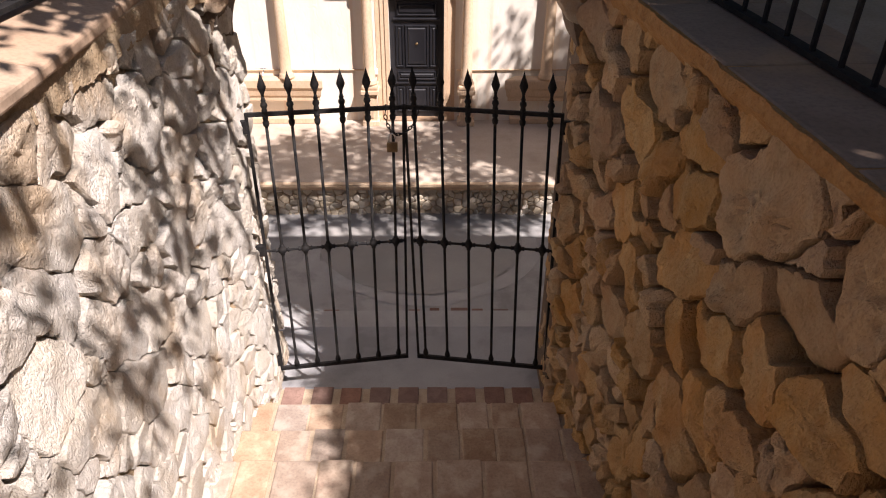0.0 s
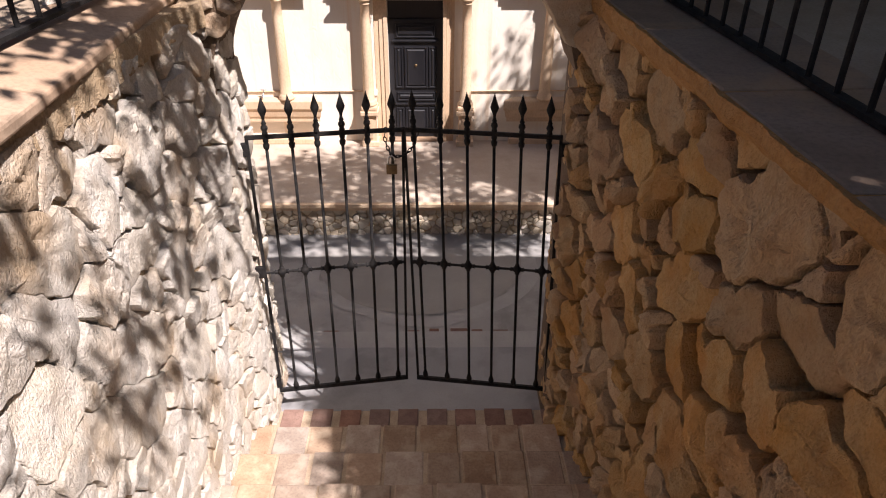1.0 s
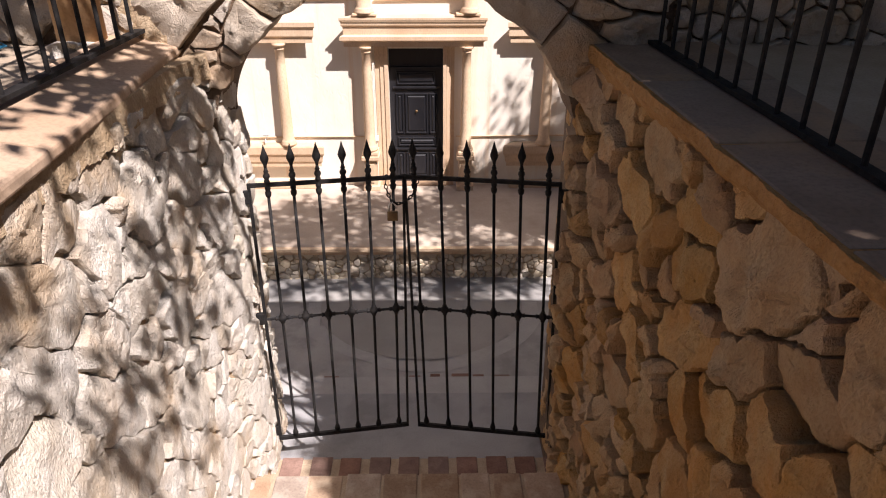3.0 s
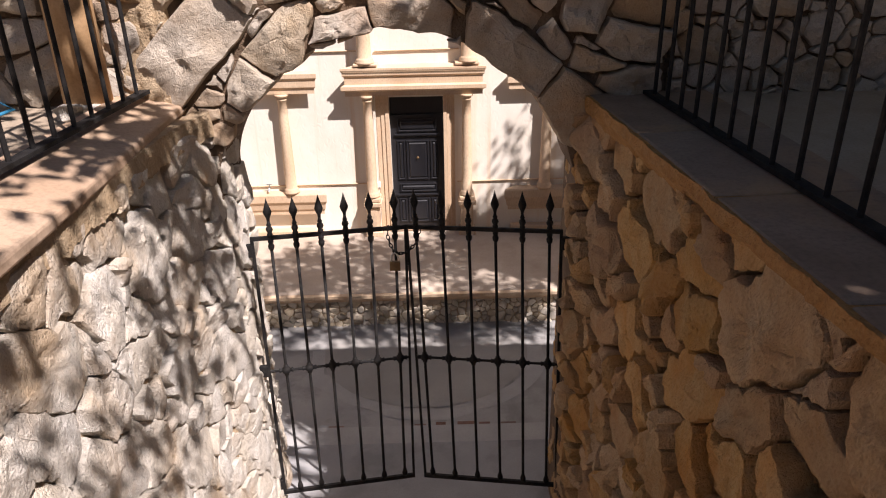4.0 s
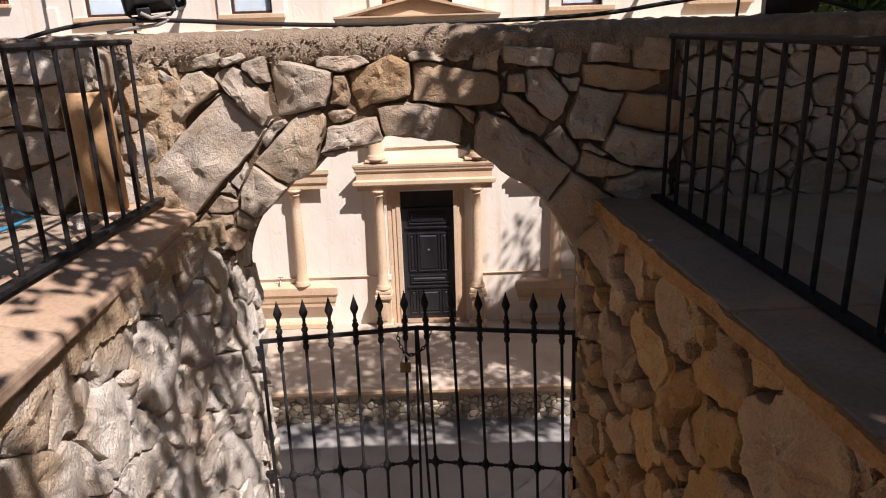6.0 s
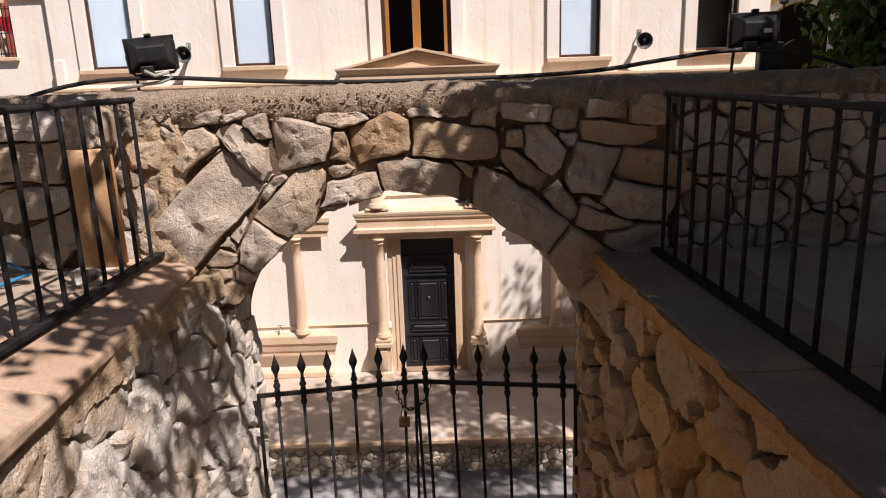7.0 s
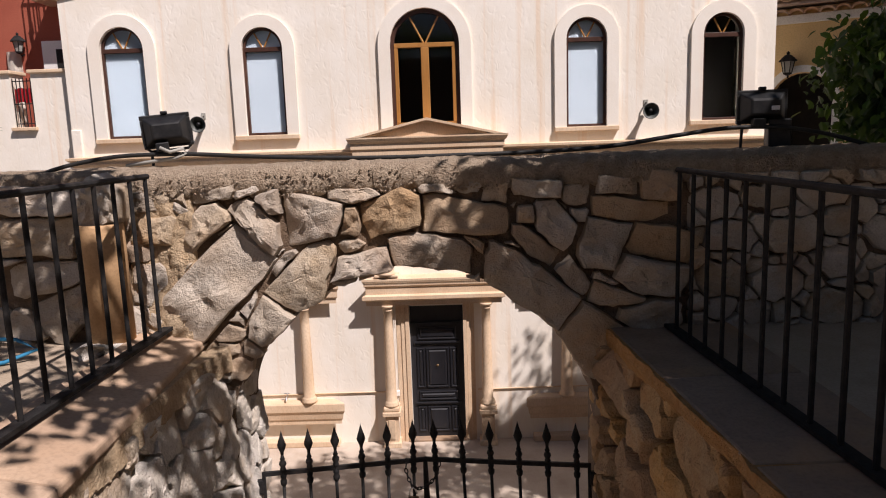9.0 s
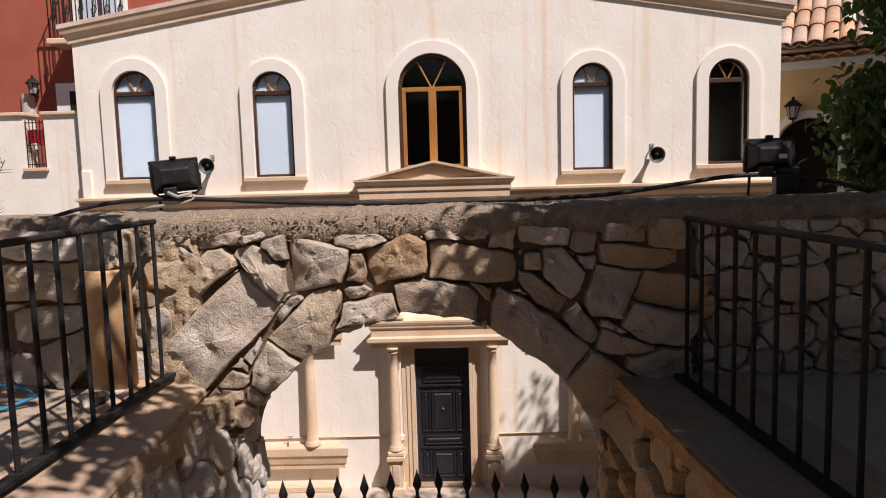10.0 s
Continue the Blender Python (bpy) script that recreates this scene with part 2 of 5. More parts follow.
def lathe(bm, profile, at=(0, 0, 0), n=16, flat=1.0):
    """A turned shape from (radius, height) pairs; flat squeezes it along y."""
    rings = [[bm.verts.new((at[0] + r * math.cos(2 * math.pi * k / n), at[1] + flat * r * math.sin(2 * math.pi * k / n), at[2] + z))
              for k in range(n)] for r, z in profile]
    for a, b in zip(rings, rings[1:]):
        for k in range(n):
            bm.faces.new((a[k], a[(k + 1) % n], b[(k + 1) % n], b[k]))
    bm.faces.new(rings[0][::-1])
    bm.faces.new(rings[-1])
    return bm


def moulding(bm, profile, x0, x1, y_wall, returns=True):
    """A moulding along x on a wall that faces -y: (projection, height) pairs; its ends step back by the projection when returns is set."""
    def ring(x, s):
        vs = [bm.verts.new((x + (s * p if returns else 0), y_wall - p, z)) for p, z in profile]
        return vs + [bm.verts.new((x, y_wall, profile[-1][1])), bm.verts.new((x, y_wall, profile[0][1]))]
    a, b = ring(x0, -1), ring(x1, 1)
    n = len(a)
    for k in range(n):
        bm.faces.new((a[k], a[(k + 1) % n], b[(k + 1) % n], b[k]))
    bm.faces.new(a[::-1])
    bm.faces.new(b)
    return bm


# ---- rubble masonry ----
def clip(poly, a, b, c):
    """The part of a polygon where a*u + b*v <= c."""
    out = []
    for i, p in enumerate(poly):
        q = poly[(i + 1) % len(poly)]
        dp, dq = a * p[0] + b * p[1] - c, a * q[0] + b * q[1] - c
        if dp <= 0:
            out.append(p)
        if (dp < 0 < dq) or (dq < 0 < dp):
            t = dp / (dp - dq)
            out.append((p[0] + t * (q[0] - p[0]), p[1] + t * (q[1] - p[1])))
    return out


def cells(seeds, frame_poly, soften=0.85):
    """Weighted cells of seeds (u, v, size) within a convex outline."""
    arr = np.array(seeds)
    arr[:, 2] *= soften
    res = []
    for i, (u, v, r) in enumerate(arr):
        order = np.argsort((arr[:, 0] - u) ** 2 + (arr[:, 1] - v) ** 2)[1:44]
        poly = list(frame_poly)
        for j in order:
            uj, vj, rj = arr[j]
            a, b = uj - u, vj - v
            c = (uj * uj + vj * vj - rj * rj - u * u - v * v + r * r) / 2
            poly = clip(poly, a, b, c)
            if len(poly) < 3:
                break
        res.append(poly if len(poly) >= 3 else None)
    return res


def fill_seeds(rng, big, u0, u1, v0, v1, size, tall=1.0, tries=5000):
    """Adds smaller stones round the given ones."""
    seeds = list(big)
    for _ in range(tries):
        u, v, r = rng.uniform(u0, u1), rng.uniform(v0, v1), rng.uniform(0.5, 1.35) * size
        if all(((u - a) ** 2 + ((v - b) / tall) ** 2) > (0.8 * (r + c)) ** 2 for a, b, c in seeds):
            seeds.append((u, v, r))
    return seeds


def stone_mesh(rng, poly, place, gap, bulge, back, mat, fine=0.045, tilt=0.3, warp=0.05, void=0.03, dents=1.0):
    """One rough stone from its outline: ragged edge, tilted and dented face."""
    cu, cv = sum(p[0] for p in poly) / len(poly), sum(p[1] for p in poly) / len(poly)
    edge = []
    for i, p in enumerate(poly):
        q = poly[(i + 1) % len(poly)]
        ln = math.hypot(q[0] - p[0], q[1] - p[1])
        k = max(1, min(8, round(ln / fine)))
        for s in range(k):
            f = (s + (0.10 if s == 0 else 0.0)) / k
            eu, ev = p[0] + f * (q[0] - p[0]), p[1] + f * (q[1] - p[1])
            wu = 0.55 * warp * noise.noise((eu * 4, ev * 4, 7.3)) + 0.4 * warp * noise.noise((eu * 17, ev * 17, 2.1))
            wv = 0.55 * warp * noise.noise((eu * 4, ev * 4, 31.9)) + 0.4 * warp * noise.noise((eu * 17, ev * 17, 55.4))
            edge.append((eu + wu, ev + wv))
    rad = max(math.hypot(p[0] - cu, p[1] - cv) for p in poly)
    mean = sum(math.hypot(p[0] - cu, p[1] - cv) for p in poly) / len(poly)
    if mean < 0.02:
        return None
    tilt = min(tilt, 0.045 / rad)
    tu, tv = rng.uniform(-tilt, tilt), rng.uniform(-tilt, tilt)
    ou, ov, oz = rng.uniform(0, 99), rng.uniform(0, 99), rng.uniform(0, 99)
    high = bulge * rng.uniform(0.6, 1.25)
    facets = []
    for _ in range(3):
        q = rng.uniform(0, 2 * math.pi)
        facets.append((math.cos(q), math.sin(q), rad * rng.uniform(0.1, 0.5), rng.uniform(0.06, 0.26)))
    bm = bmesh.new()
    rings = []
    oj = rng.uniform(0, 50)
    jit = [void * max(0.0, 1.8 * noise.noise((u * 7, v * 7, oj)) - 0.15) for u, v in edge]
    for scale, w, rough in ((1.0, -back, 0.0), (1.0, 0.62, 0.12), (0.965, 0.92, 0.2), (0.89, 0.97, 0.3), (0.78, 0.99, 0.36), (0.64, 1.0, 0.4), (0.48, 1.0, 0.42), (0.32, 1.0, 0.42), (0.16, 1.0, 0.42)):
        ring = []
        for (u, v), j in zip(edge, jit):
            d = math.hypot(u - cu, v - cv) or 1e-6
            k = max(0.3, (d - gap - j) / d) * scale
            a, b = cu + (u - cu) * k, cv + (v - cv) * k
            if w < 0:
                h = w
            else:
                nn = 1.1 * noise.noise((a * 6 + ou, b * 6 + ov, oz)) + 0.55 * noise.noise((a * 19 + ou, b * 19 + ov, oz)) + 0.3 * noise.noise((a * 45 + ou, b * 45 + ov, oz))
                h = high * (w + dents * rough * 1.6 * nn) + (tu * (a - cu) + tv * (b - cv)) * min(1.0, w + 0.15)
                h -= min(0.55 * high, sum(max(0.0, (a - cu) * fx + (b - cv) * fy - f0) * fs for fx, fy, f0, fs in facets))
            ring.append(bm.verts.new(place(a, b, h)))
        rings.append(ring)
    n = len(edge)
    for r0, r1 in zip(rings, rings[1:]):
        for k in range(n):
            bm.faces.new((r0[k], r0[(k + 1) % n], r1[(k + 1) % n], r1[k]))
    nn = 1.1 * noise.noise((cu * 6 + ou, cv * 6 + ov, oz)) + 0.55 * noise.noise((cu * 19 + ou, cv * 19 + ov, oz))
    mid = bm.verts.new(place(cu, cv, high * (1.0 + dents * 0.67 * nn)))
    for k in range(n):
        bm.faces.new((rings[-1][k], rings[-1][(k + 1) % n], mid))
    bmesh.ops.recalc_face_normals(bm, faces=bm.faces)
    for f in bm.faces:
        f.smooth = True
    for e in bm.edges:
        if len(e.link_faces) == 2 and e.calc_face_angle() > 0.42:
            e.smooth = False
    me = bpy.data.meshes.new("stone")
    bm.to_mesh(me)
    bm.free()
    me.materials.append(mat)
    return me


def stones(parent, rng, seeds, outline, place, gap, bulge, back, mat, keep=lambda u, v: True, fine=0.045, name="stone", tilt=0.3, warp=0.05, void=0.03, dents=1.0):
    for (u, v, r), poly in zip(seeds, cells(seeds, outline)):
        if poly is None or not keep(u, v):
            continue
        me = stone_mesh(rng, poly, place, gap, bulge, back, mat, fine, tilt, warp, void, dents)
        if me is not None:
            ob = new(name, me)
            ob.parent = parent


def rect(u0, u1, v0, v1):
    return [(u0, v0), (u1, v0), (u1, v1), (u0, v1)]


# ---- large structure ----
def left_face(y, z):
    k = max(0.0, min(1.0, (y - 4.1) / 0.5))
    return -1.325 + 0.03 * (3.5 - z) + 0.09 * k * k * (3 - 2 * k)


def right_face(y, z):
    k = max(0.0, min(1.0, (y - 4.2) / 0.4))
    return 1.30 + 0.09 * (4.5 - y) - 0.04 * k * k * (3 - 2 * k)


T = 0.17          # terrace level
GARDEN = 3.50     # upper garden level
FY = 10.4         # plane of the house front
ARCH_W, ARCH_Z, ARCH_H, ARCH_P = 1.16, 2.95, 0.965, 1.7


def arch_z(x):
    q = min(1.0, abs(x) / (ARCH_W if x < 0 else ARCH_W - 0.05))
    return ARCH_Z + ARCH_H * (1 - q ** ARCH_P) ** (1 / ARCH_P)


def ground_z(y):
    return -0.23 - 0.10 * max(0.0, min(1.0, (y - 5.8) / 2.5))


def sheet(bm, xs, ys, zf):
    g = [[bm.verts.new((x, y, zf(x, y))) for x in xs] for y in ys]
    for r0, r1 in zip(g, g[1:]):
        for k in range(len(xs) - 1):
            bm.faces.new((r0[k], r0[k + 1], r1[k + 1], r1[k]))
    return bm


struct("ground", sheet(bmesh.new(), [-400, -60, -12, 12, 60, 400], [-400, -40, 5.8, 8.3, 40, 400], lambda x, y: ground_z(y)), ASPHALT,
       "worn grey street surface sloping gently to the terrace", "street")

# landing below the steps, with a low kerb to the street
struct("landing", boxed(-1.5, 1.5, 4.4, 5.80, -0.50, -0.20, bevel=0.012), CONCRETE, "smooth grey concrete landing under the gate", "landing")
struct("gutter", sheet(bmesh.new(), [-9, 9], [5.81, 6.10], lambda x, y: ground_z(y) + 0.008), PALECONCRETE, "pale concrete gutter strip along the street", "gutter")


def disc(cx, cy, r0, r1, lift, a0=0.0, a1=360.0, ragged=0.02):
    """A flat ring or disc lying on the street, with a slightly ragged edge."""
    bm = bmesh.new()
    k = 72
    rows = []
    for i in range(k + 1):
        a = radians(a0 + (a1 - a0) * i / k)
        w = ragged * noise.noise((3 * math.cos(a), 3 * math.sin(a), r1))
        rows.append([bm.verts.new((cx + (r + w) * math.cos(a), cy + (r + w) * math.sin(a), ground_z(cy + (r + w) * math.sin(a)) + lift)) for r in (r0, r1)])
    for p, q in zip(rows, rows[1:]):
        bm.faces.new((p[0], p[1], q[1], q[0]))
    return bm


struct("road_patch", disc(0.06, 7.68, 0.001, 1.26, 0.008), PATCH, "rounded patch of darker asphalt in the street", "road patch")
struct("road_ring", disc(0.06, 7.68, 1.25, 1.45, 0.005, 180, 360, 0.1), PALECONCRETE, "pale worn concrete ring round the asphalt patch", "road patch")
brick_line = thing("brick_line", "worn red bricks set flush in the gutter", "bricks", "", "structure")
brng = random.Random(71)
bx = -0.95
while bx < 0.95:
    if brng.random() < 0.45:
        part("brick", boxed(bx, bx + brng.uniform(0.1, 0.2), 6.105, 6.15 + brng.uniform(-0.02, 0.02), ground_z(6.1) - 0.05, ground_z(6.1) + 0.004, bevel=0.006), BRICK, brick_line)
    bx += 0.225

# terrace body with its moulded edge
bm = boxed(-14, 14, 8.36, 10.6, -0.5, T - 0.05)
struct("terrace", bm, MORTAR, "low raised terrace before the house", "terrace")
bm = boxed(-14, 14, 8.30, 10.6, T - 0.046, T, bevel=0.008)
struct("terrace_floor", bm, TERRACE, "beige terrace floor with leaf shade", "floor")
bm = bmesh.new()
moulding(bm, [(0.0, T - 0.12), (0.03, T - 0.11), (0.03, T - 0.08), (0.06, T - 0.05), (0.08, T - 0.04), (0.08, T - 0.003)], -14, 14, 8.31, returns=False)
struct("terrace_edge", bm, TRIMSTONE, "sandstone moulding along the terrace edge", "trim")

# passage walls (mortar bodies) and garden levels behind them
def wall_body(face, shift, back, top):
    bm = bmesh.new()
    ys = [-6.0] + [0.5 + 0.1 * k for k in range(43)]
    zs = [-0.4, 1.5, top]
    g = [[bm.verts.new((face(y, z) + shift, min(y, 4.64), z)) for z in zs] for y in ys]
    h = [[bm.verts.new((back, min(y, 4.64), z)) for z in zs] for y in ys]
    for i in range(len(ys) - 1):
        for k in range(2):
            bm.faces.new((g[i][k], g[i + 1][k], g[i + 1][k + 1], g[i][k + 1]))
            bm.faces.new((h[i][k], h[i][k + 1], h[i + 1][k + 1], h[i + 1][k]))
        bm.faces.new((g[i][2], g[i + 1][2], h[i + 1][2], h[i][2]))
    for i in (0, -1):
        for k in range(2):
            bm.faces.new((g[i][k], g[i][k + 1], h[i][k + 1], h[i][k]))
    return bm


wall_left = struct("wall_west", wall_body(left_face, -0.02, -1.75, 3.42), MORTAR, "pale limestone rubble wall beside the steps", "stone wall")
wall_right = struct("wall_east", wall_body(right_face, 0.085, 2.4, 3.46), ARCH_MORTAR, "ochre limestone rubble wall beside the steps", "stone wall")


def bedding(edge, face, side, z_top, z_mid, z_low):
    """A rough mortar fillet from the coping's edge down to the stones."""
    bm = bmesh.new()
    rows3 = []
    for i in range(181):
        y = 0.4 + 4.23 * i / 180
        e, f = edge(y), face(y, z_low)
        nn = [0.012 * noise.noise((y * 9, j * 3.3, 4)) + 0.008 * noise.noise((y * 31, j * 2.3, 8)) for j in range(4)]
        if side < 0:
            e -= 0.022 + 0.018 * noise.noise((y * 5, 1.7, 3))
        rows3.append([bm.verts.new(p) for p in ((e - side * (0.004 + nn[0]), y, z_top), (e - side * (0.002 + nn[1]), y, z_mid + nn[2]),
                                                (f + side * (0.05 + nn[2]), y, z_low + 2 * nn[3]), (f - side * 0.06, y, z_low - 0.03), (f - side * 0.06, y, z_top))])
    for r0, r1 in zip(rows3, rows3[1:]):
        for k in range(5):
            q = (k + 1) % 5
            bm.faces.new((r0[k], r0[q], r1[q], r1[k]))
    return bm


def west_edge(y):
    return -1.205 - 0.062 * (y - 2.35)


def east_edge(y):
    return 1.215 + 0.056 * (4.5 - y)


struct("bedding_west", bedding(lambda y: left_face(y, 3.4) + 0.05, left_face, 1, 3.452, 3.41, 3.30), MORTAR, "beige bedding mortar under the coping slabs", "mortar")
struct("bedding_east", bedding(east_edge, right_face, -1, 3.507, 3.45, 3.34), DARK_MORTAR, "ochre bedding mortar under the coping slabs", "mortar")
struct("garden_floor_west", boxed(-14, -1.70, -9, 4.64, 2.9, GARDEN), SOIL, "paved garden ground behind the fence", "ground")
struct("garden_floor_east", boxed(1.72, 14, -9, 4.64, 2.9, GARDEN), SOIL, "paved garden ground behind the fence", "ground")

# Unseen walls added to close the garden; brown keeps bounced light low.
struct("boundary_wall_east", boxed(9.0, 9.4, -9.4, 4.6, 3.4, 9.0), ARCH_MORTAR, "unseen plain brown wall added to close the garden and cut fill light", "wall")
struct("boundary_wall_south", boxed(-14, 9.4, -9.8, -9.4, 2.9, 8.0), ARCH_MORTAR, "unseen plain brown wall added to close the garden and cut fill light", "wall")

# wall with the arch
AY0, AY1, WTOP = 4.645, 5.2, 4.46
bm = bmesh.new()
xs = [-13, -ARCH_W - 0.05] + [ARCH_W * math.sin(math.pi * (k / 40 - 0.5)) * 1.03 for k in range(41)] + [ARCH_W + 0.08, 13]
xs = sorted(set(round(x, 4) for x in xs))


fr, bk = [], []
for x in xs:
    inner = abs(x) < ARCH_W * 1.035
    lo = (arch_z(x / 1.03) + 0.03) if inner else -0.4
    fr.append((bm.verts.new((x, AY0, lo)), bm.verts.new((x, AY0, WTOP))))
    bk.append((bm.verts.new((x, AY1, lo)), bm.verts.new((x, AY1, WTOP))))
for i in range(len(xs) - 1):
    inner = abs(xs[i]) < ARCH_W * 1.035 and abs(xs[i + 1]) < ARCH_W * 1.035
    if not inner and xs[i] * xs[i + 1] > 0:
        # solid flank: its own lower edge, straight down at the jamb
        x0, x1 = xs[i], xs[i + 1]
        box(bm, x0, x1, AY0, AY1, -0.4, WTOP)
        continue
    for A in (fr, bk):
        bm.faces.new((A[i][0], A[i + 1][0], A[i + 1][1], A[i][1]))
    bm.faces.new((fr[i][0], fr[i + 1][0], bk[i + 1][0], bk[i][0]))
    bm.faces.new((fr[i][1], fr[i + 1][1], bk[i + 1][1], bk[i][1]))
bmesh.ops.delete(bm, geom=[v for v in bm.verts if not v.link_faces], context="VERTS")
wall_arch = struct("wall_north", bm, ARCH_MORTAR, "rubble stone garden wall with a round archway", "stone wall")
bm = bmesh.new()
rng = random.Random(4)
n = 760
prof = [(-0.02, 4.40), (-0.05, 4.44), (-0.05, 4.53), (0.0, 4.575), (0.27, 4.59), (0.55, 4.575), (0.58, 4.5), (0.56, 4.42)]
rows_ = []
for i in range(n + 1):
    x = -7 + 14 * i / n
    rows_.append([bm.verts.new((x, AY0 + dy + 0.022 * noise.noise((x * 7, j * 2.1, 0)) + (0.03 * noise.noise((x * 26, j * 1.7, 3)) if j < 4 else 0),
                                z + 0.014 * noise.noise((x * 2.2, j, 5)) + (0.035 if j < 2 else 0.014) * noise.noise((x * 17, j * 3, 9)))) for j, (dy, z) in enumerate(prof)])
for a, b in zip(rows_, rows_[1:]):
    for k in range(len(prof)):
        q = (k + 1) % len(prof)
        bm.faces.new((a[k], a[q], b[q], b[k]))
struct("wall_coping", bm, RENDERCAP, "rough weathered concrete coping on the arch wall", "coping", smooth=True)


prng = random.Random(17)
pv, pf = [], []
for i in range(1700):
    x = prng.uniform(-2.6, 2.9)
    z = 4.40 + 0.15 * prng.random() ** 1.5
    c = Vector((x, AY0 - 0.035 - 0.02 * math.sin((z - 4.38) * 15) + 0.02 * noise.noise((x * 7, 2.1, 0)), z + 0.02 * noise.noise((x * 5, 0, 1))))
    r = prng.uniform(0.004, 0.011)
    k = len(pv)
    for d in ((1, 0, 0), (-1, 0, 0), (0, 1, 0), (0, -1, 0), (0, 0, 1), (0, 0, -1)):
        pv.append(tuple(c + Vector(d) * r * prng.uniform(0.7, 1.3)))
    for a_, b_, c_ in ((0, 2, 4), (2, 1, 4), (1, 3, 4), (3, 0, 4), (2, 0, 5), (1, 2, 5), (3, 1, 5), (0, 3, 5)):
        pf.append((k + a_, k + b_, k + c_))
me = bpy.data.meshes.new("pebbles")
me.from_pydata(pv, [], pf)
me.materials.append(RENDERCAP)
tagged(new("pebbles", me), "small pebbles standing out of the rough coping concrete", "pebbles", "", "stuff")


# house front with its openings
def arched(x0, x1, z0, spring):
    return dict(x0=x0, x1=x1, z0=z0, spring=spring, arch=True)


WINDOWS = [arched(-4.59, -3.975, 4.84, 6.06), arched(-2.605, -2.035, 4.825, 6.015), arched(-0.54, 0.422, 4.88, 6.0),
           arched(1.905, 2.468, 4.80, 6.0), arched(3.795, 4.355, 4.83, 6.0)]
DOOR = dict(x0=-0.43, x1=0.365, z0=T, spring=2.27, arch=False)
EAVE, SLOPE, RIDGE_X = 6.75, 0.165, -0.16


def gable(x):
    return EAVE + SLOPE * (4.96 - abs(x - RIDGE_X))


def head(o, x):
    if not o["arch"]:
        return o["spring"]
    c, r = (o["x0"] + o["x1"]) / 2, (o["x1"] - o["x0"]) / 2
    return o["spring"] + math.sqrt(max(0.0, r * r - (x - c) ** 2))


def front(bm, x0, x1, y0, y1, zbase, topf, openings, steps=14):
    cuts = {x0, x1, RIDGE_X}
    for o in openings:
        k = steps if o["arch"] else 1
        cuts |= {o["x0"] + (o["x1"] - o["x0"]) * 0.5 * (1 - math.cos(math.pi * i / k)) for i in range(k + 1)}
    xs = sorted(c for c in cuts if x0 <= c <= x1)
    for xa, xb in zip(xs, xs[1:]):
        if xb - xa < 1e-5:
            continue
        m = (xa + xb) / 2
        inside = sorted((o for o in openings if o["x0"] < m < o["x1"]), key=lambda o: o["z0"])
        spans, lo = [], (zbase, zbase)
        for o in inside:
            spans.append((lo, (o["z0"], o["z0"])))
            lo = (head(o, xa), head(o, xb))
        spans.append((lo, (topf(xa), topf(xb))))
        for (la, lb), (ha, hb) in spans:
            if ha - la < 1e-4 and hb - lb < 1e-4:
                continue
            v = [bm.verts.new(p) for p in ((xa, y0, la), (xb, y0, lb), (xb, y0, hb), (xa, y0, ha), (xa, y1, la), (xb, y1, lb), (xb, y1, hb), (xa, y1, ha))]
            bm.faces.new(v[:4]), bm.faces.new(v[4:][::-1])
            bm.faces.new((v[0], v[4], v[5], v[1])), bm.faces.new((v[3], v[2], v[6], v[7]))
    for o in openings:
        for x in (o["x0"], o["x1"]):
            v = [bm.verts.new(p) for p in ((x, y0, o["z0"]), (x, y1, o["z0"]), (x, y1, o["spring"]), (x, y0, o["spring"]))]
            bm.faces.new(v)
    return bm


house = thing("house", "cream stucco house with arched windows and sand-coloured stone trim", "house")
part("wall", front(bmesh.new(), -5.12, 4.80, FY, FY + 0.28, -0.4, gable, WINDOWS + [DOOR]), STUCCO, house)
for x0 in (-5.12, 4.52):
    part("side_wall", boxed(x0, x0 + 0.28, FY + 0.28, 20, -0.4, 6.7), STUCCO, house)

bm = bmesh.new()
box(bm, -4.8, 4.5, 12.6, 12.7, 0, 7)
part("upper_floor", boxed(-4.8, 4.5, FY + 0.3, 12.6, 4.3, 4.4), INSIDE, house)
part("interior", bm, INSIDE, house, "near-black wall standing in for the shade of unlit rooms")
bm = bmesh.new()
for s in (-1, 1):
    xe = RIDGE_X + s * 5.10
    v = [bm.verts.new((x, y, EAVE + SLOPE * (4.96 - abs(x - RIDGE_X)) + dz)) for y in (FY - 0.12, 20.5) for x, dz in ((xe, 0.28), (RIDGE_X, 0.28), (RIDGE_X, 0.22), (xe, 0.22))]
    for q in ((0, 1, 2, 3), (4, 5, 6, 7), (0, 1, 5, 4), (3, 2, 6, 7), (0, 3, 7, 4), (1, 2, 6, 5)):
        bm.faces.new([v[i] for i in q])
part("roof", bm, ROOFTILE, house)


def raking(side):
    """The sloping eaves moulding of one half of the gable."""
    bm = bmesh.new()
    prof = [(0.0, 0.0), (0.03, 0.01), (0.03, 0.06), (0.055, 0.09), (0.085, 0.13), (0.10, 0.18), (0.10, 0.24), (0.0, 0.24)]
    ends = []
    for x, out in ((RIDGE_X, 0), (RIDGE_X + side * 4.98, 1)):
        z = EAVE + SLOPE * (4.96 - abs(x - RIDGE_X))
        ends.append([bm.verts.new((x + side * out * p, FY - p - 0.002, z + h)) for p, h in prof])
    a, b = ends
    for k in range(len(prof)):
        q = (k + 1) % len(prof)
        bm.faces.new((a[k], a[q], b[q], b[k]))
    bm.faces.new(a), bm.faces.new(b[::-1])
    return bm


